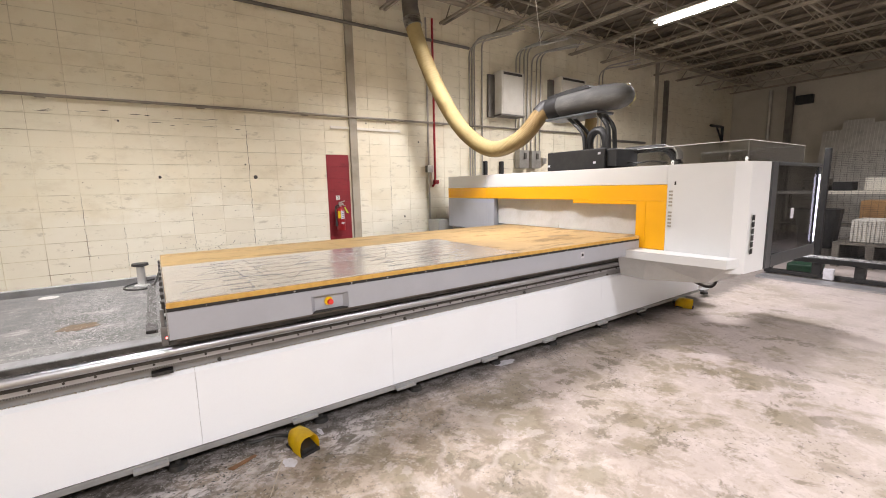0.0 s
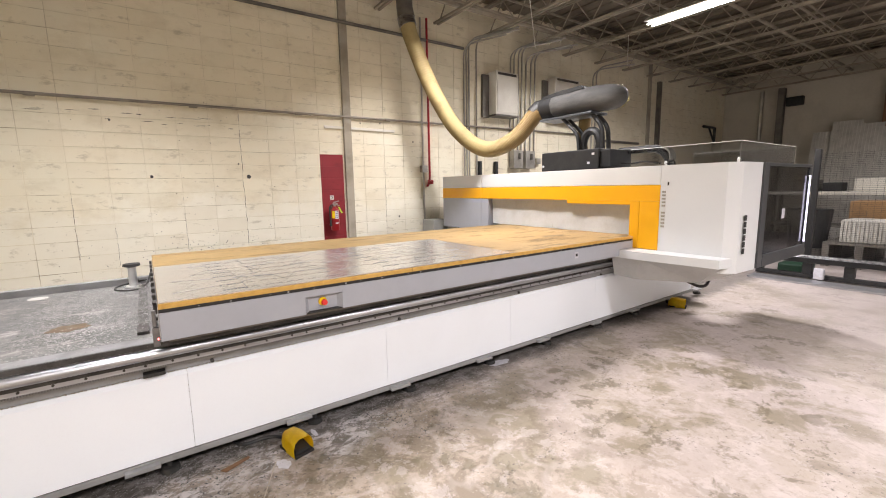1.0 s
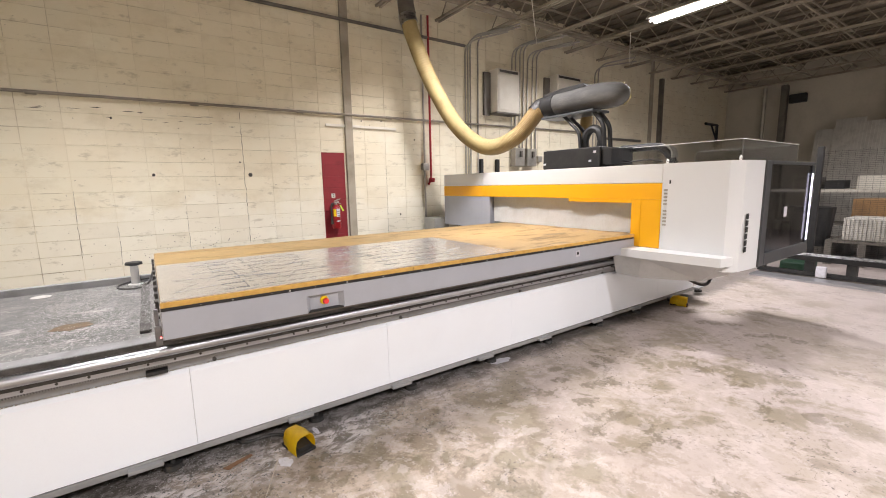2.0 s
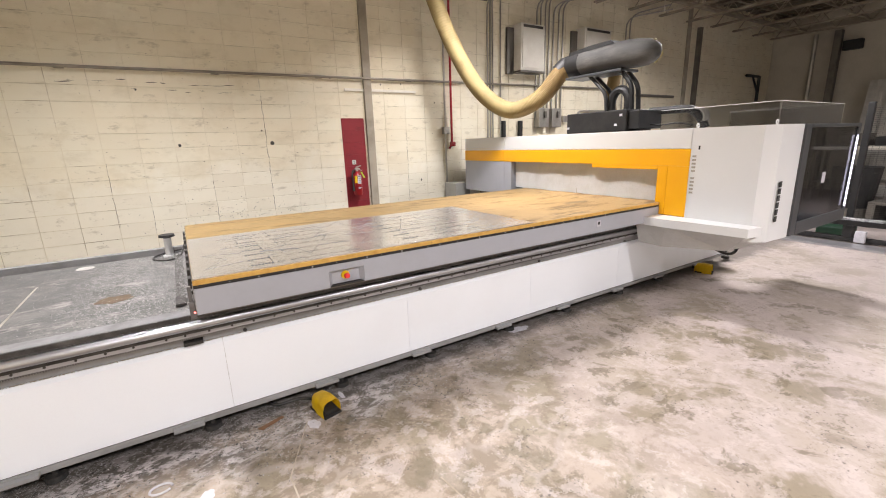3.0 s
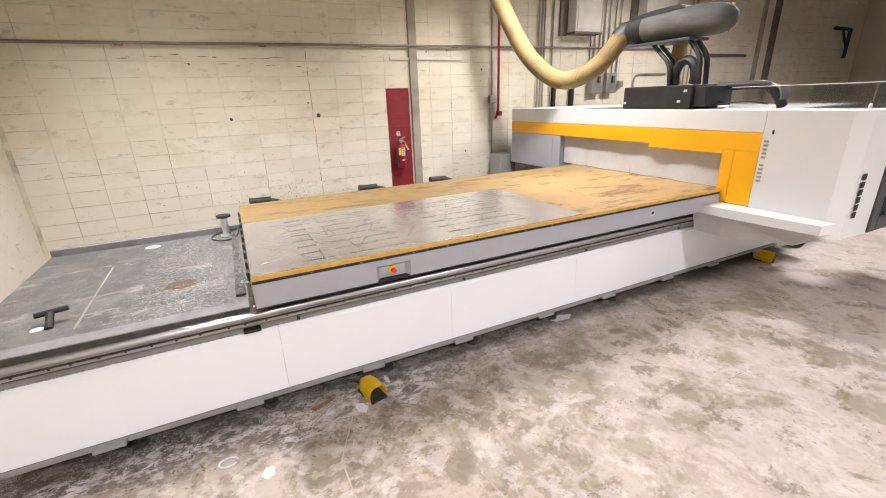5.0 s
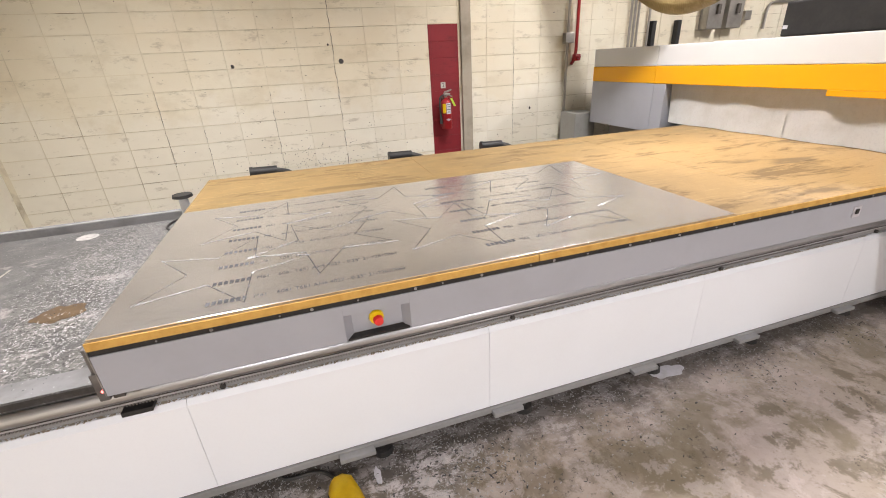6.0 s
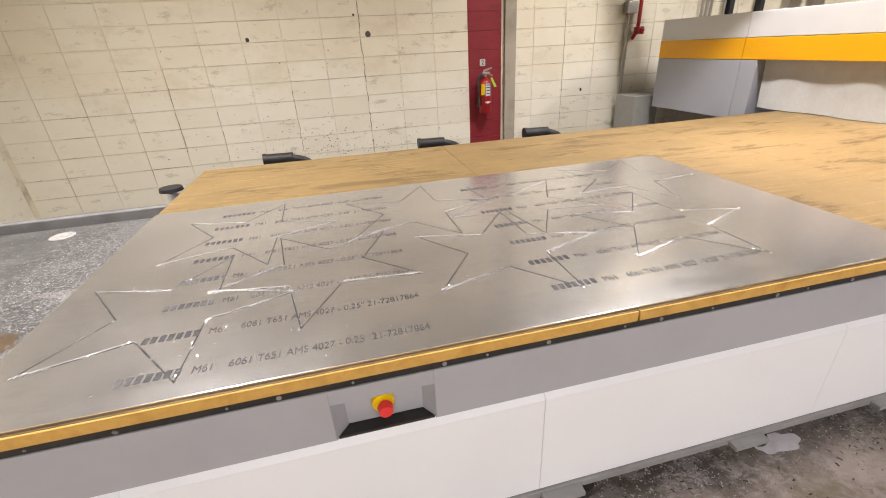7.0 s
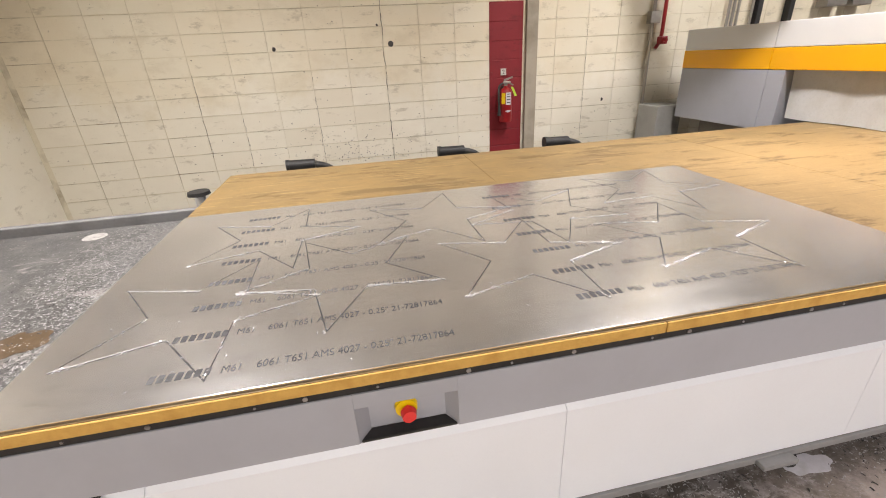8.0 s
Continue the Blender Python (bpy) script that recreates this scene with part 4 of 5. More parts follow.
part("bar", rod((-1.12, 0.5, 0.85), (-0.97, 0.52, 0.86), 0.016), BLACK, th)
single("paper_disc", bm_rod(B(), (-0.727, 1.82, 0.7912), (-0.727, 1.82, 0.793), 0.06, seg=20), surface("dusty_disc", (0.4, 0.39, 0.37), (0.24, 0.235, 0.225), 0.7, 0, 30, 90), "dusty pale disc lying on the deck", "disc")
single("chalk_line", bm_prism(B(), [(-0.927, 0.345), (-0.913, 0.345), (-0.93, 1.41), (-0.942, 1.41)], "z", 0.7905, 0.7915), CONDUIT, "pale line of dust across the deck", "line")


def blot(cx, cy, rx, ry, z, seed):
    rnd = random.Random(seed)
    ph = [rnd.uniform(0, 6.28) for _ in range(4)]
    out = []
    for k in range(40):
        a = 2 * math.pi * k / 40
        r = 1 + 0.13 * math.sin(2 * a + ph[0]) + 0.09 * math.sin(5 * a + ph[1]) + 0.05 * math.sin(9 * a + ph[2])
        out.append((cx + rx * r * math.cos(a), cy + ry * r * math.sin(a)))
    return bm_prism(B(), out, "z", z, z + 0.001)


single("oil_stain", blot(-0.435, 0.74, 0.085, 0.085, 0.7905, 3), STAIN, "brown oily stain on the grey deck", "stain")


def swarf(n, seed, place, size, material=CHIP):
    """Loose curled chips, each a bent sliver."""
    rnd = random.Random(seed)
    verts, faces = [], []
    for _ in range(n):
        x, y, z = place(rnd)
        a, s = rnd.uniform(0, 6.28), rnd.uniform(*size)
        w = s * rnd.uniform(0.15, 0.45)
        ca, sa = math.cos(a), math.sin(a)
        h = s * rnd.uniform(0.1, 0.5)
        i = len(verts)
        for u, v, q in ((-s, -w, 0), (-s, w, 0.2 * h), (0, w, h), (0, -w, 0.8 * h), (s, -w, 0), (s, w, 0.3 * h)):
            verts.append((x + u * ca - v * sa, y + u * sa + v * ca, z + q + 0.0005))
        faces += [(i, i + 3, i + 2, i + 1), (i + 3, i + 4, i + 5, i + 2)]
    me = bpy.data.meshes.new("swarf")
    me.from_pydata(verts, [], faces)
    me.materials.append(material)
    return new("swarf", me)


def deck_place(rnd):
    while True:
        x, y = rnd.uniform(-1.4, -0.01), rnd.uniform(0.16, 1.95)
        dens = min(1, max(0.05, (x + 0.78) / 0.45)) * (0.35 if y < 0.45 else 1) * (0.25 if (x + 0.435) ** 2 + (y - 0.74) ** 2 < 0.01 else 1)
        if rnd.random() < dens:
            return x, y, 0.812 if -0.106 < x < -0.05 and 0.32 < y < 1.76 else 0.7905


def floor_place(rnd):
    while True:
        x = rnd.uniform(-1.6, 4.6)
        y = 0.3 - abs(rnd.gauss(0, 0.28))
        if rnd.random() < (1.0 if x < 1.6 else 0.5) * (0.6 + 0.4 * math.sin(7 * x + 3 * y)):
            return x, y, 0.0


def end_place(rnd):
    return rnd.uniform(-0.07, -0.006), rnd.uniform(0.05, 1.9), rnd.choice((0.795, 0.81, 0.83, 0.86))


tagged(swarf(9500, 5, deck_place, (0.0015, 0.0055)), "silvery aluminium swarf scattered over the grey deck", "swarf", kind="stuff")
tagged(swarf(9000, 6, deck_place, (0.002, 0.006), DARK_CHIP), "dull dark swarf scattered over the grey deck", "swarf", kind="stuff")
tagged(swarf(2600, 15, floor_place, (0.002, 0.009), DARK_CHIP), "dark swarf and crumbs on the floor along the machine", "swarf", kind="stuff")
tagged(swarf(9000, 8, floor_place, (0.0015, 0.006)), "silvery swarf on the floor along the machine", "swarf", kind="stuff")
tagged(swarf(500, 9, end_place, (0.002, 0.006)), "silvery swarf caught at the table end", "swarf", kind="stuff")



def ledge_place(rnd):
    return rnd.uniform(-1.4, 3.9), rnd.uniform(0.235, 0.248), 0.5775


tagged(swarf(2600, 17, ledge_place, (0.002, 0.007), CRACK), "tan dust and crumbs along the top of the side panels", "dust", kind="stuff")

# Aluminium sheet with cut stars
plate = thing("aluminium_sheet", (1.2, 0.6, 1.02), "bare aluminium sheet with cut star outlines and printed lettering", "metal sheet")
part("sheet", boxed((0.004, 0.012, 1.0198), (2.43, 1.231, 1.0262), 0.001), ALU, plate)
ZS = 1.0264
STARS = [(0.325, 0.36, 0), (0.445, 0.86, 0), (0.71, 0.485, 46), (1.07, 0.875, 3), (1.284, 0.425, 1), (2.06, 0.93, -13), (1.875, 0.43, 2), (1.495, 0.795, 46)]


def star_cut(cx, cy, turn):
    pts = []
    for k in range(10):
        a = radians(turn + 36 * k)
        r = 0.315 if k % 2 == 0 else 0.128
        pts.append(Vector((cx + r * math.cos(a), cy + r * math.sin(a))))
    return pts


def inside(p):
    return 0.02 < p.x < 2.41 and 0.03 < p.y < 1.22


chip_spots = []
for cx, cy, turn in STARS:
    pts = star_cut(cx, cy, turn)
    bm = B()
    mid = Vector((cx, cy))
    ring = []
    for p in pts:
        d = (p - mid).normalized() * (0.0052 if (p - mid).length > 0.2 else 0.0025)
        ring.append([bm.verts.new((q.x, q.y, ZS)) for q in (p - d, p + d)])
    for i in range(10):
        a, b = pts[i], pts[(i + 1) % 10]
        if not (inside(a) and inside(b)):
            continue
        (a0, a1), (b0, b1) = ring[i], ring[(i + 1) % 10]
        bm.faces.new((a0, a1, b1, b0))
        chip_spots.append((a, b))
    part("star_cut", bm, CUT, plate, "star-shaped cut line")


# cuts along x get most chips and burrs, building in their directional glint
glint_runs = [ab for ab in chip_spots if abs(ab[1].x - ab[0].x) > 1.6 * abs(ab[1].y - ab[0].y)]


def cut_place(rnd):
    a, b = glint_runs[int(rnd.random() ** 0.8 * len(glint_runs))] if rnd.random() < 0.8 else rnd.choice(chip_spots)
    t = rnd.random() ** 1.4
    p = a + (b - a) * t + Vector((rnd.gauss(0, 0.004), rnd.gauss(0, 0.004)))
    return p.x, p.y, ZS


tagged(swarf(3600, 12, cut_place, (0.001, 0.0045)), "bright aluminium swarf lying along the cut lines", "swarf", kind="stuff")


def sheet_place(rnd):
    return 0.05 + 2.3 * rnd.random(), 0.05 + 1.15 * rnd.random(), ZS


tagged(swarf(420, 23, sheet_place, (0.001, 0.0035)), "a few bright chips scattered over the aluminium sheet", "swarf", kind="stuff")
for k in range(16):
    a, b = glint_runs[(k * 5 + 2) % len(glint_runs)]
    d = (b - a).normalized()
    n = Vector((-d.y, d.x)) * 0.0013
    off = n * 2.0
    bm = B()
    bm.faces.new([bm.verts.new((q.x, q.y, ZS + 0.0012)) for q in (a - n + off, b - n + off, b + n + off, a + n + off)])
    part("burr", bm, CHIP, plate, "bright raised burr with built-in glint along a cut")
FAINT_INK = surface("faded_ink", (0.045, 0.045, 0.047), (0.13, 0.13, 0.135), 0.6, 0, 25, 120)
for sx, y0, step, count in ((0.303, 0.078, 0.1425, 8), (1.308, 0.14, 0.148, 7)):
    for k in range(count):
        y = y0 + step * k
        ink = INK if k in (1, 4) else FAINT_INK
        bm = B()
        for j in range(7):
            bm_box(bm, (sx + 0.0185 * j, y, ZS), (sx + 0.0185 * j + 0.013, y + 0.026, ZS + 0.0002))
        tagged(part("printed_mark", bm, ink, plate), kind="stuff")
        line = lettering("M61    6061 T651 AMS 4027 - 0.25\" 21-72817864", 0.0345, plate, pose(sx + 0.145, y, ZS), ink)
        tagged(line, kind="stuff")
        line.scale.x = 0.512 / max(0.1, line.dimensions.x)


# Gantry
GX = 4.17
gan = thing("cnc_gantry", (5.0, 1.2, 0.79), "white gantry with a yellow stripe and smoked glass door", "gantry")
part("beam_cover", boxed((GX, -0.26, 1.548), (GX + 1.6, 2.45, 1.735), 0.006), WHITE, gan)
part("beam_cover", boxed((GX, 2.456, 1.548), (GX + 1.6, 3.459, 1.735), 0.006), WHITE, gan)
part("stripe", boxed((GX - 0.002, -0.262, 1.385), (GX + 0.05, 2.45, 1.546), 0.003), YELLOW, gan, "yellow painted stripe")
part("stripe", boxed((GX - 0.002, 2.456, 1.385), (GX + 0.05, 3.459, 1.546), 0.003), YELLOW, gan, "yellow painted stripe")
part("stripe_drop", boxed((GX - 0.006, 0.05, 1.345), (GX + 0.05, 0.86, 1.384), 0.002), YELLOW, gan)
part("leg_cover", boxed((GX - 0.004, -0.262, 0.896), (GX + 0.05, -0.055, 1.384), 0.003), YELLOW, gan, "yellow leg cover")
part("leg_return", boxed((GX - 0.004, -0.052, 0.896), (GX + 0.05, 0.05, 1.384), 0.003), YELLOW, gan, "yellow leg cover")
part("back_beam", boxed((GX + 0.3, -0.2, 1.36), (GX + 1.6, 3.4, 1.545)), DARK_METAL, gan)
part("end_cover", boxed((GX, 2.30, 0.905), (GX + 1.6, 2.452, 1.383), 0.005), GREY, gan, "grey far end cover")
part("end_cover", boxed((GX, 2.456, 0.905), (GX + 1.6, 3.459, 1.383), 0.005), GREY, gan, "grey far end cover")
part("end_foot", boxed((GX + 0.1, 2.2, 0.45), (GX + 1.5, 3.2, 0.9), 0.01), DARK_METAL, gan)
for a, b in ((0.06, 1.15), (1.14, 2.28)):
    bm = B()
    n = 8
    rows = []
    for i in range(n + 1):
        y = a + (b - a) * i / n
        wob = 0.012 * math.sin(i * 1.7)
        rows.append([bm.verts.new((x + wob * f, y + sl, z)) for x, z, sl, f in ((GX + 0.06, 1.384, 0, 0), (GX + 0.05, 1.25, -0.015, 0.6), (GX + 0.035, 1.1, -0.03, 1.2), (GX + 0.02, 1.025, -0.045, 1.6))])
    for r, s in zip(rows, rows[1:]):
        for k in range(3):
            bm.faces.new((r[k], r[k + 1], s[k + 1], s[k]))
    bmesh.ops.solidify(bm, geom=bm.faces[:], thickness=0.004)
    part("dust_curtain", bm, CURTAIN, gan, "white rubberised dust curtain", True)
# near end cabinet with a chamfered corner
part("cabinet", bm_prism(B(), [(GX, -0.263), (GX, -0.845), (GX + 0.1, -0.93), (GX + 0.46, -0.95), (GX + 0.46, -0.263)], "z", 0.745, 1.735), WHITE, gan, "white enclosed near end")
part("cabinet_back", boxed((GX + 0.464, -0.3, 0.79), (GX + 1.6, -0.266, 1.735)), CHAR, gan)
part("cabinet_floor", boxed((GX + 0.464, -0.94, 0.745), (GX + 1.9, -0.27, 0.775)), CHAR, gan)
df = part("door_frame", boxed((4.636, -0.965, 0.75), (4.76, -0.93, 1.735), 0.008), CHAR, gan, "charcoal door frame")
part("frame_rail", boxed((4.762, -0.965, 0.75), (6.0, -0.93, 0.865), 0.008), CHAR, df)
part("frame_rail", boxed((4.762, -0.965, 1.705), (6.0, -0.93, 1.735), 0.006), CHAR, df)
part("frame_stile", boxed((5.93, -0.965, 0.867), (6.0, -0.93, 1.703), 0.006), CHAR, df)
pane = part("door_glass", boxed((4.762, -0.955, 0.867), (5.928, -0.949, 1.703)), GLASS, gan, "smoked glass door pane")
pane.visible_shadow = False
part("light_strip", boxed((5.9, -0.978, 0.9), (5.916, -0.967, 1.62)), STRIP_GLOW, gan, "lit white status strip")
part("door_sticker", boxed((5.2, -0.9575, 1.19), (5.28, -0.9565, 1.29)), PAPER, gan)
part("spindle_carriage", bm_box(bm_box(B(), (4.9, -0.6, 0.9), (5.3, -0.4, 1.6), 0.02), (5.05, -0.7, 0.8), (5.18, -0.6, 1.2), 0.01), DARK_METAL, gan)
part("inner_arm", rod((5.5, -0.6, 0.9), (5.65, -0.5, 1.5), 0.04), BEIGE_METAL, gan)
single("green_tray", boxed((8.98, -0.3, 0.0), (9.4, 0.12, 0.15), 0.03), GREEN, "dark green low tray on the floor", "tray")
for tx, ty in ((GX + 0.06, -0.27), (GX + 0.16, -0.86)):
    part("lifting_eye", sweep([(tx + 0.018 * math.cos(a), ty, 1.757 + 0.018 * math.sin(a)) for a in [2 * math.pi * k / 14 for k in range(14)]], 0.006, 6), CURTAIN, gan)
# clear screen on top
for lo, hi in (((GX + 0.22, -0.84, 1.737), (GX + 0.226, 0.2, 1.925)), ((GX + 0.232, -0.846, 1.737), (GX + 1.66, -0.84, 1.925)), ((GX + 1.654, -0.838, 1.737), (GX + 1.66, 0.2, 1.925))):
    g = part("top_screen", boxed(lo, hi), CLEAR, gan, "clear acrylic guard screen")
    g.visible_shadow = False
    part("screen_edge", boxed((lo[0] - 0.001, lo[1] - 0.001, 1.926), (hi[0] + 0.001, hi[1] + 0.001, 1.931)), CURTAIN, g, "pale polished screen edge")
part("screen_corner", boxed((GX + 0.216, -0.85, 1.738), (GX + 0.224, -0.842, 1.925)), DARK_METAL, gan)
# bumper tray
part("bumper", bm_prism(B(), [(3.93, 0.105), (3.93, -0.2), (3.99, -0.9), (GX, -0.925), (GX - 0.008, 0.105)], "z", 0.815, 0.893), WHITE, gan, "white bumper shelf")
bm = B()
top = [bm.verts.new(p) for p in ((3.95, 0.1, 0.813), (3.97, -0.2, 0.813), (4.01, -0.88, 0.813), (GX + 0.4, -0.9, 0.743), (GX + 0.4, 0.1, 0.743))]
low = [bm.verts.new(p) for p in ((4.05, 0.12, 0.60), (4.1, -0.1, 0.58), (4.3, -0.62, 0.60), (GX + 0.5, -0.7, 0.62), (GX + 0.5, 0.12, 0.6))]
bm.faces.new(top)
bm.faces.new(low[::-1])
for k in range(5):
    bm.faces.new((top[k], low[k], low[(k + 1) % 5], top[(k + 1) % 5]))
bmesh.ops.recalc_face_normals(bm, faces=bm.faces[:])
part("under_cover", bm, surface("pale_grey_cover", (0.52, 0.52, 0.52), (0.46, 0.46, 0.46), 0.45), gan, "pale grey sloping under cover")
part("carriage", boxed((GX + 0.1, 0.0, 0.792), (GX + 1.5, 0.1, 0.9)), DARK_METAL, gan)
part("cable_bundle", sweep(smooth_path([(4.5, -0.3, 0.6), (4.6, -0.5, 0.5), (4.8, -0.5, 0.54), (4.95, -0.4, 0.74)], 6), 0.015, 8), RUBBER, gan, smooth=True)
# model name and maker's mark as plain bars
bm = B()
for k, w in enumerate((0.05, 0.03, 0.03, 0.03, 0.03, 0, 0.04, 0.015, 0.03, 0.03, 0.025)):
    if w:
        bm_box(bm, (GX - 0.002, -0.318, 1.13 + 0.034 * k), (GX - 0.0005, -0.318 + 0.036, 1.13 + 0.034 * k + 0.018))
tagged(part("model_mark", bm, CONDUIT, gan, "grey mark in plain bars"), kind="stuff")
for k in range(6):
    z0 = 0.92 + 0.06 * k
    part("maker_mark", boxed((4.32, -0.9475, z0), (4.37, -0.944, z0 + 0.048)), BLACK, gan, "black mark in a plain block")
part("small_mark", boxed((GX - 0.002, -0.345, 1.54), (GX - 0.0005, -0.33, 1.575)), BLACK, gan)

# Head on the gantry top
head = thing("tool_head", (4.5, 0.9, 1.735), "black tool head housing on top of the gantry", "tool head")
hb = part("housing", boxed((4.25, 0.51, 1.738), (4.72, 1.345, 1.97), 0.012), BLACK, head)
part("housing_end", boxed((4.28, 0.38, 1.76), (4.7, 0.508, 1.95), 0.008), BLACK, head)
part("plate", boxed((4.2, 0.45, 1.7355), (4.9, 2.0, 1.7375)), DARK_METAL, head)
for y, z in ((0.56, 1.9), (0.62, 1.8), (1.3, 1.79)):
    part("sticker", boxed((4.2465, y, z), (4.249, y + 0.035, z + 0.025)), PAPER, hb)
for sx in (4.58, 4.7):
    part("frame_arm", sweep(bent_path([(sx, 1.3, 2.43), (sx, 1.05, 2.2), (sx, 1.02, 1.972)], 0.08), 0.023, 8), BLACK, head, smooth=True)
    part("frame_arm", sweep(bent_path([(sx, 0.86, 2.44), (sx, 0.70, 2.25), (sx, 0.68, 1.972)], 0.08), 0.027, 8), BLACK, head, smooth=True)
part("duct_ring", sweep([(4.66, 0.9 + 0.12 * math.cos(a), 2.06 + 0.17 * math.sin(a)) for a in [math.pi * (k / 16 * 1.3 - 0.15) for k in range(17)]], 0.05, 8), BLACK, head, smooth=True)
part("inner_hose", sweep([(4.9, 1.2 + 0.02 * math.sin(k * 0.3), 1.98 + 0.03 * k) for k in range(16)], lambda s: 0.075 + 0.004 * math.sin(s * 90), 12), HOSE, head, "ribbed yellowed hose", True)
part("cross_bar", boxed((4.5, 0.8, 2.415), (4.83, 1.62, 2.445), 0.008), CHAR, head)
# round-ended duct body
bm = bm_sweep(B(), [(4.65, y, z) for y, z in ((1.76, 2.6), (1.7, 2.6), (1.4, 2.61), (1.0, 2.605), (0.8, 2.6), (0.68, 2.59), (0.58, 2.582), (0.52, 2.578), (0.475, 2.575), (0.45, 2.573), (0.44, 2.572))], lambda s: (0.122, 0.132, 0.148, 0.158, 0.156, 0.152, 0.14, 0.12, 0.09, 0.052, 0.012)[round(s * 10)], 24)
part("duct_body", bm, TUBE_GREY, head, "dark grey rounded extraction duct", True)
part("duct_saddle", bm_prism(B(), [(1.62, 2.7), (1.62, 2.745), (1.3, 2.775), (1.0, 2.78), (0.95, 2.74)], "x", 4.55, 4.75), BLACK, head)
part("duct_throat", sweep([(4.65, 1.79, 2.6), (4.65, 1.7, 2.6), (4.65, 1.46, 2.61)], lambda s: 0.125 + 0.026 * s, 24), BLACK, head, "black tapered duct throat", True)
part("tape", sweep([Vector((4.65 + 0.118 * math.cos(a), 0.505 - 0.014 * math.cos(3 * a), 2.577 + 0.118 * math.sin(a))) for a in [radians(-70 + 6 * k) for k in range(29)]], lambda s: 0.014 + 0.005 * math.sin(s * 23), 8), CREAM_TAPE, head, "yellowed tape round the duct end", True)
chain = part("cable_chain", sweep(bent_path([(4.66, 0.5, 1.945), (4.66, 0.0, 1.945), (4.66, -0.12, 1.745)], 0.12, 8), 0.042, 10), BLACK, head, "black cable chain", True)
for k in range(12):
    a = radians(85 - 9 * k)
    part("chain_link", boxed((4.6, -0.02 - 0.1 * math.cos(a) - 0.008, 1.84 + 0.1 * math.sin(a) - 0.008), (4.72, -0.02 - 0.1 * math.cos(a) + 0.008, 1.84 + 0.1 * math.sin(a) + 0.008), 0.003), CONDUIT, chain)
part("cable", sweep(smooth_path([(4.5, 0.4, 1.80), (4.5, 0.25, 1.79), (4.52, 0.1, 1.80), (4.55, -0.05, 1.775)], 6), 0.008, 6), BLACK, head)

# Extraction hose
hose = thing("extraction_hose", (3.45, 3.24, 3.9), "yellowed ribbed extraction hose hanging in a loop", "hose")
path = smooth_path([(3.43, 3.27, 4.02), (3.47, 3.21, 3.76), (3.616, 3.0, 3.13), (3.825, 2.745, 2.53), (4.035, 2.505, 2.2), (4.2, 2.244, 2.095), (4.38, 1.945, 2.235), (4.54, 1.775, 2.5), (4.63, 1.72, 2.6)], 65)
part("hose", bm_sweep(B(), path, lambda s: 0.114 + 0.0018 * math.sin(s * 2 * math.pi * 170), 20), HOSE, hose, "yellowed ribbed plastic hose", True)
part("clamp", bm_sweep(B(), [(3.425, 3.278, 4.06), (3.435, 3.263, 3.98), (3.445, 3.248, 3.93)], 0.13, 20), STEEL, hose, "bright steel hose clamp", True)
part("duct", bm_sweep(B(), [(3.41, 3.3, 4.9), (3.41, 3.3, 4.5), (3.415, 3.29, 4.2), (3.43, 3.27, 4.05)], lambda s: 0.12 if s < 0.9 else 0.128, 18), DARK_METAL, hose, "dark metal ceiling duct", True)
part("collar", bm_sweep(B(), [(4.56, 1.78, 2.53), (4.62, 1.73, 2.61), (4.65, 1.7, 2.615)], 0.125, 18), BLACK, hose, "black hose collar", True)


def foot_switch(x, y, turn, group):
    m = pose(x, y, 0, 0, 0, turn)
    fs = new("foot_pedal")
    tagged(fs, "yellow foot pedal switch with a guard hood", "foot pedal", group)
    bm = B()
    prof = [(-0.07, 0.0), (-0.075, 0.06), (-0.062, 0.105), (-0.035, 0.125), (0.035, 0.125), (0.062, 0.105), (0.075, 0.06), (0.07, 0.0)]
    rings = []
    for yy, sc, sz in ((-0.11, 1.0, 1.0), (0.0, 1.0, 1.08), (0.07, 0.9, 1.02), (0.11, 0.6, 0.8)):
        rings.append([bm.verts.new((u * sc, yy, v * sz)) for u, v in prof])
    for a, b in zip(rings, rings[1:]):
        for k in range(7):
            bm.faces.new((a[k], a[k + 1], b[k + 1], b[k]))
    bm.faces.new(rings[-1])
    bmesh.ops.solidify(bm, geom=bm.faces[:], thickness=0.008)
    hood = mesh_object("hood", bm, BRIGHT_YELLOW, True)
    base = mesh_object("base", boxed((-0.07, -0.125, 0.001), (0.07, 0.1, 0.02), 0.005), BLACK)
    pedal = mesh_object("pedal", bm_prism(B(), [(-0.1, 0.02), (-0.1, 0.045), (0.06, 0.08), (0.06, 0.02)], "x", -0.05, 0.05), BLACK)
    for o in (hood, base, pedal):
        o.parent = fs
    fs.matrix_basis = m @ Matrix.Diagonal((0.86, 0.86, 0.86, 1))
    return fs


foot_switch(0.605, 0.02, 14, "foot pedals")
foot_switch(5.42, 0.1, 20, "foot pedals")
single("pedal_cable", sweep(smooth_path([(0.59, 0.13, 0.02), (0.5, 0.22, 0.015), (0.35, 0.24, 0.012), (0.3, 0.32, 0.02)], 6), 0.01, 6), RUBBER, "black pedal cable lying on the floor", "cable")
single("plastic_scrap", blot(2.45, 0.2, 0.1, 0.05, 0.001, 7), PAPER, "white plastic offcut lying by the machine", "offcut")
single("plastic_scrap", blot(0.505, -0.09, 0.035, 0.05, 0.001, 9), PAPER, "white plastic offcut lying by the foot pedal", "offcut")
single("plastic_scrap", blot(-0.1, -0.35, 0.03, 0.045, 0.001, 21), PAPER, "pale plastic offcut lying on the floor", "offcut")
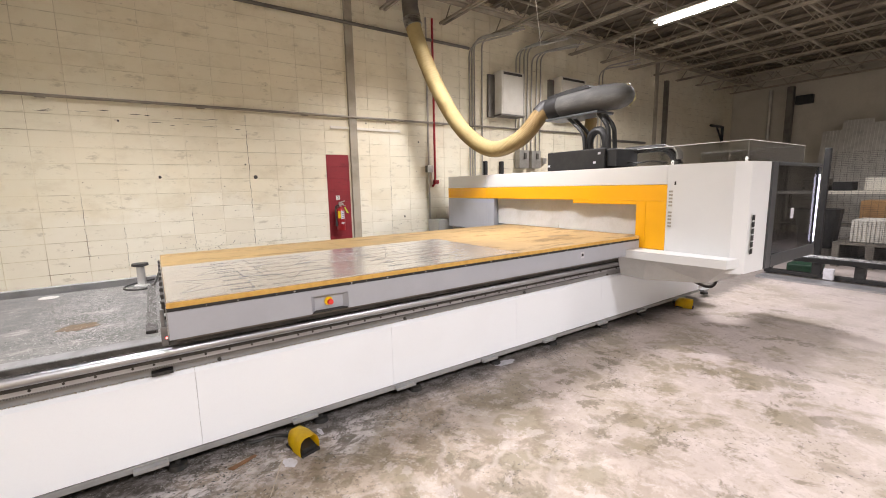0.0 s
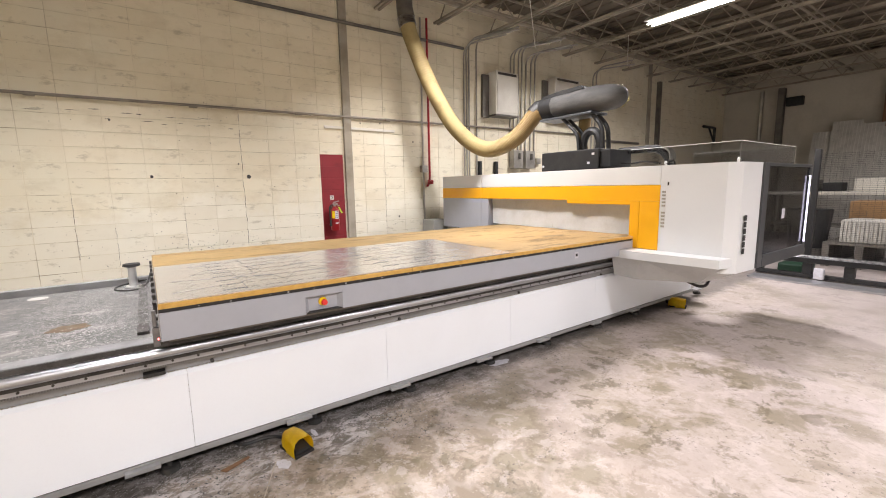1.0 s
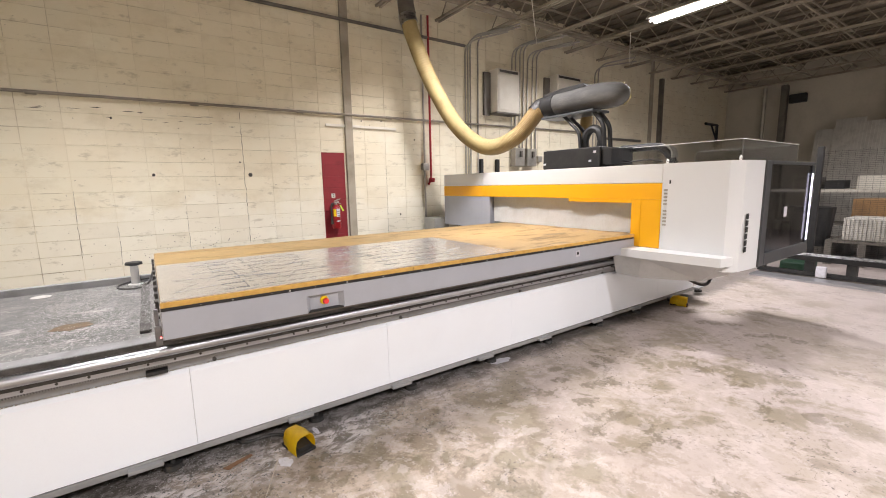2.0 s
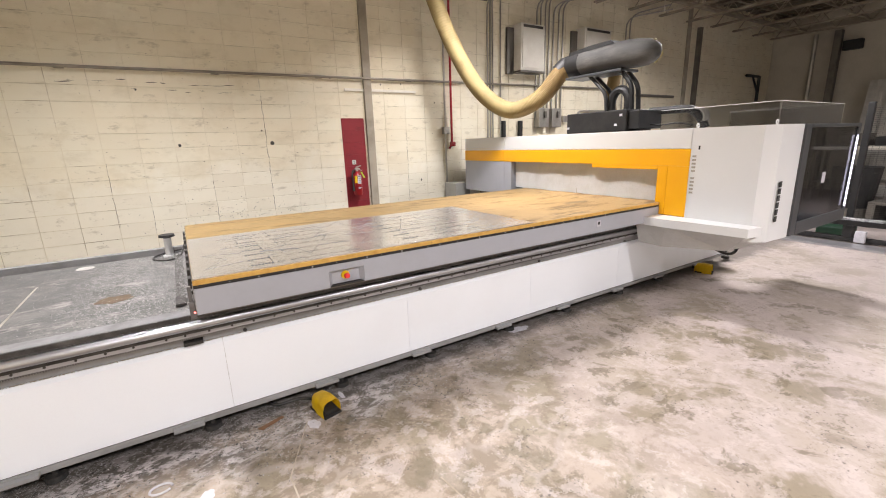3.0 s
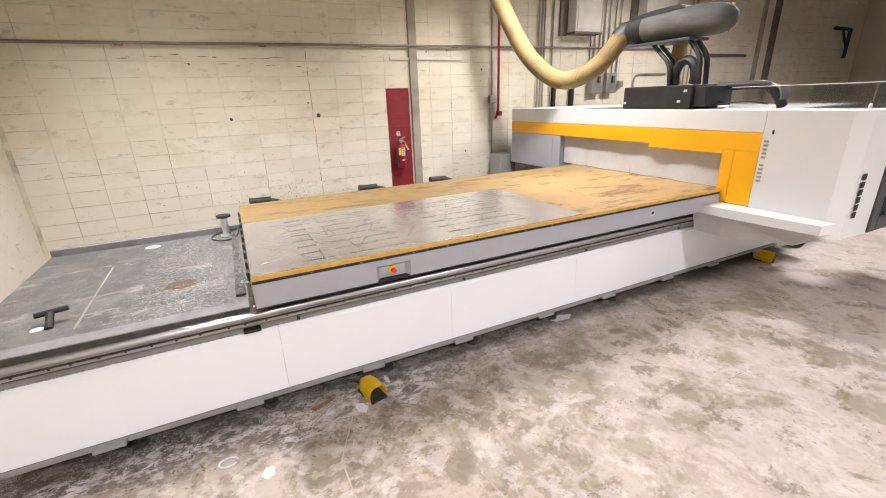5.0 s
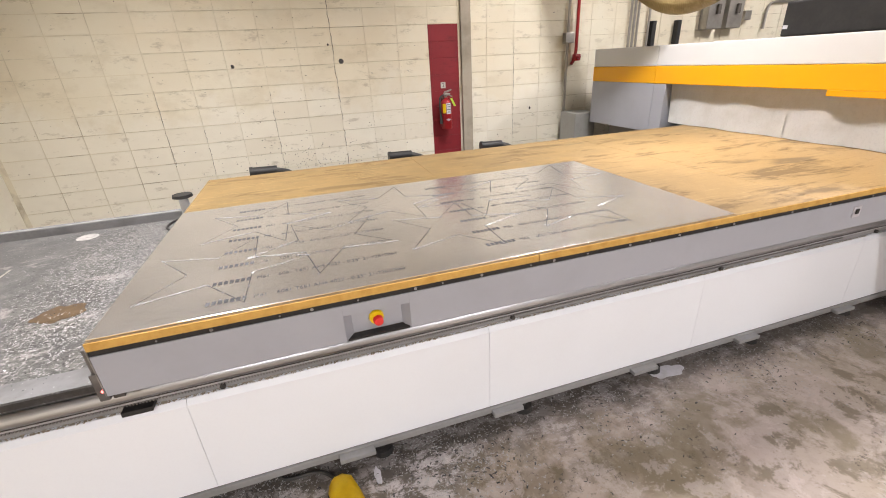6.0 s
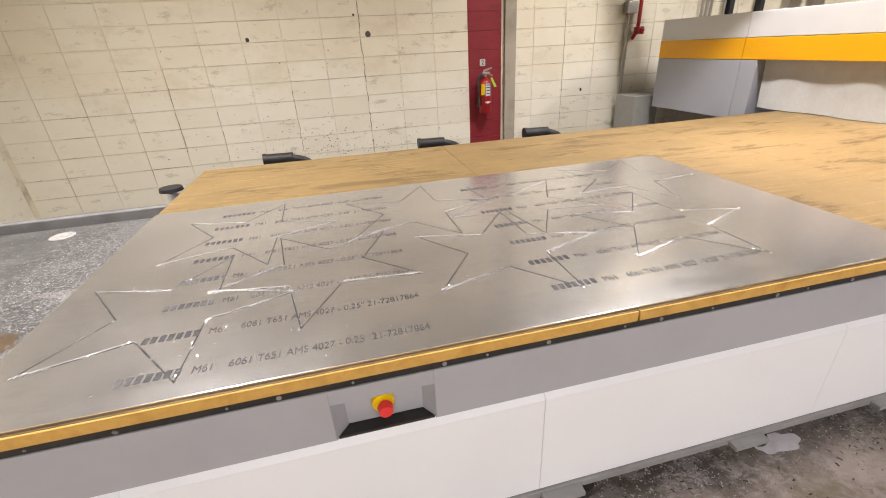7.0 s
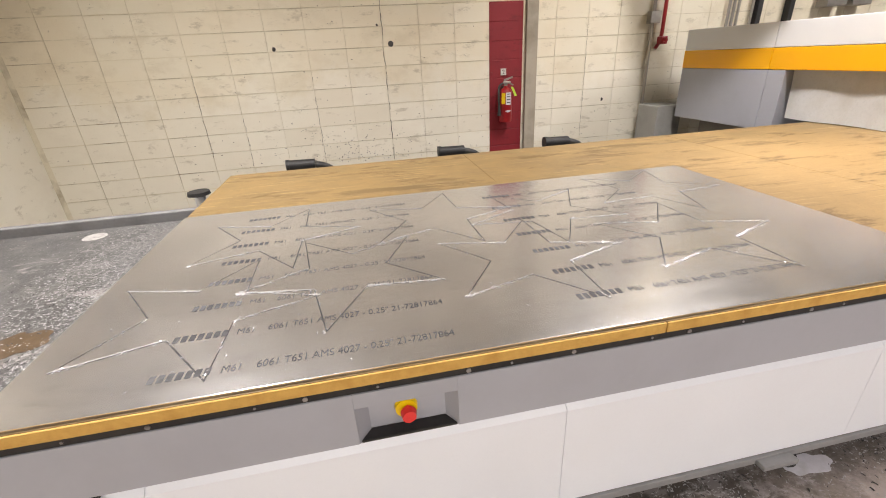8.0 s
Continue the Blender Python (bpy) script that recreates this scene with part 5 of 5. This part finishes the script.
single("plastic_scrap", blot(0.75, 0.12, 0.014, 0.05, 0.001, 25), PAPER, "pale sliver lying on the floor", "offcut")
single("tape_loop", sweep([(-0.3 + 0.05 * math.cos(a), -0.17 + 0.035 * math.sin(a), 0.006) for a in [2 * math.pi * k / 20 for k in range(19)]], 0.006, 5), PAPER, "thin pale loop of tape on the floor", "tape")
single("wood_sliver", bm_prism(B(), [(0.22, 0.03), (0.36, 0.09), (0.35, 0.11), (0.2, 0.06)], "z", 0.001, 0.006), BROWN, "brown wooden sliver on the floor", "sliver")
single("floor_crack", bm_prism(B(), [(0.47, -0.04), (0.476, -0.04), (0.283, -0.46), (0.294, -0.85), (0.265, -1.6), (0.257, -1.6), (0.286, -0.85), (0.275, -0.46)], "z", 0.0006, 0.0016), CRACK, "pale filled crack line in the concrete", "crack", kind="structure")
single("floor_crack", bm_prism(B(), [(0.93, -0.9), (0.94, -0.9), (0.99, -1.3), (0.98, -1.3)], "z", 0.0006, 0.0016), CRACK, "pale filled crack line in the concrete", "crack", kind="structure")

# Concrete blocks of the north wall
BW, BH, BX, BZ = 0.366, 0.1795, 1.145, 0.12


def block_mesh(name, w, h, material):
    bm = B()
    i, e = 0.0024, 0.0011
    back = [bm.verts.new(p) for p in ((e, 0, i), (w - e, 0, i), (w - e, 0, h - i), (e, 0, h - i))]
    mid = [bm.verts.new((v.co.x, -0.003, v.co.z)) for v in back]
    j, f = 0.005, 0.0028
    front = [bm.verts.new(p) for p in ((f, -0.0052, j), (w - f, -0.0052, j), (w - f, -0.0052, h - j), (f, -0.0052, h - j))]
    for a, b in ((back, mid), (mid, front)):
        for k in range(4):
            bm.faces.new((a[k], a[(k + 1) % 4], b[(k + 1) % 4], b[k]))
    bm.faces.new(front)
    bmesh.ops.recalc_face_normals(bm, faces=bm.faces[:])
    me = bpy.data.meshes.new(name)
    bm.to_mesh(me)
    bm.free()
    me.materials.append(material)
    return me


one_block = block_mesh("block", BW, BH, BLOCK)
red_one = block_mesh("block", BW, BH, RED_BLOCK)
part("red_backing", boxed((BX + 3 * BW, Y1 - 0.002, 0), (BX + 4 * BW, Y1 + 0.001, BZ + 11 * BH)), RED_MORTAR, wall_north)
first, last = math.floor((X0 - BX) / BW), math.ceil((X1 - BX) / BW)
rest = bmesh.new()
shade = random.Random(2)
for row in range(27):
    z = BZ + BH * row - BH
    if z + BH > TOP:
        break
    for col in range(first, last):
        x = BX + BW * col
        redden = col == 3 and z < 2.0
        near = -0.8 < x < 4.1 and 0.6 < z < 4.2
        dy = shade.uniform(-0.0012, 0.0008)
        if near or redden:
            ob = new("block", red_one if redden else one_block)
            ob.parent = wall_north
            ob.location = (x, Y1 + dy, max(z, 0.0))
        elif x > X0 - 0.01 and x + BW < X1 + 0.2:
            bm_box(rest, (x + 0.004, Y1 - 0.006 + dy, max(z, 0) + 0.004), (x + BW - 0.004, Y1 + 0.01, z + BH - 0.004))
tagged(part("block_courses", rest, BLOCK, wall_north), kind="stuff")
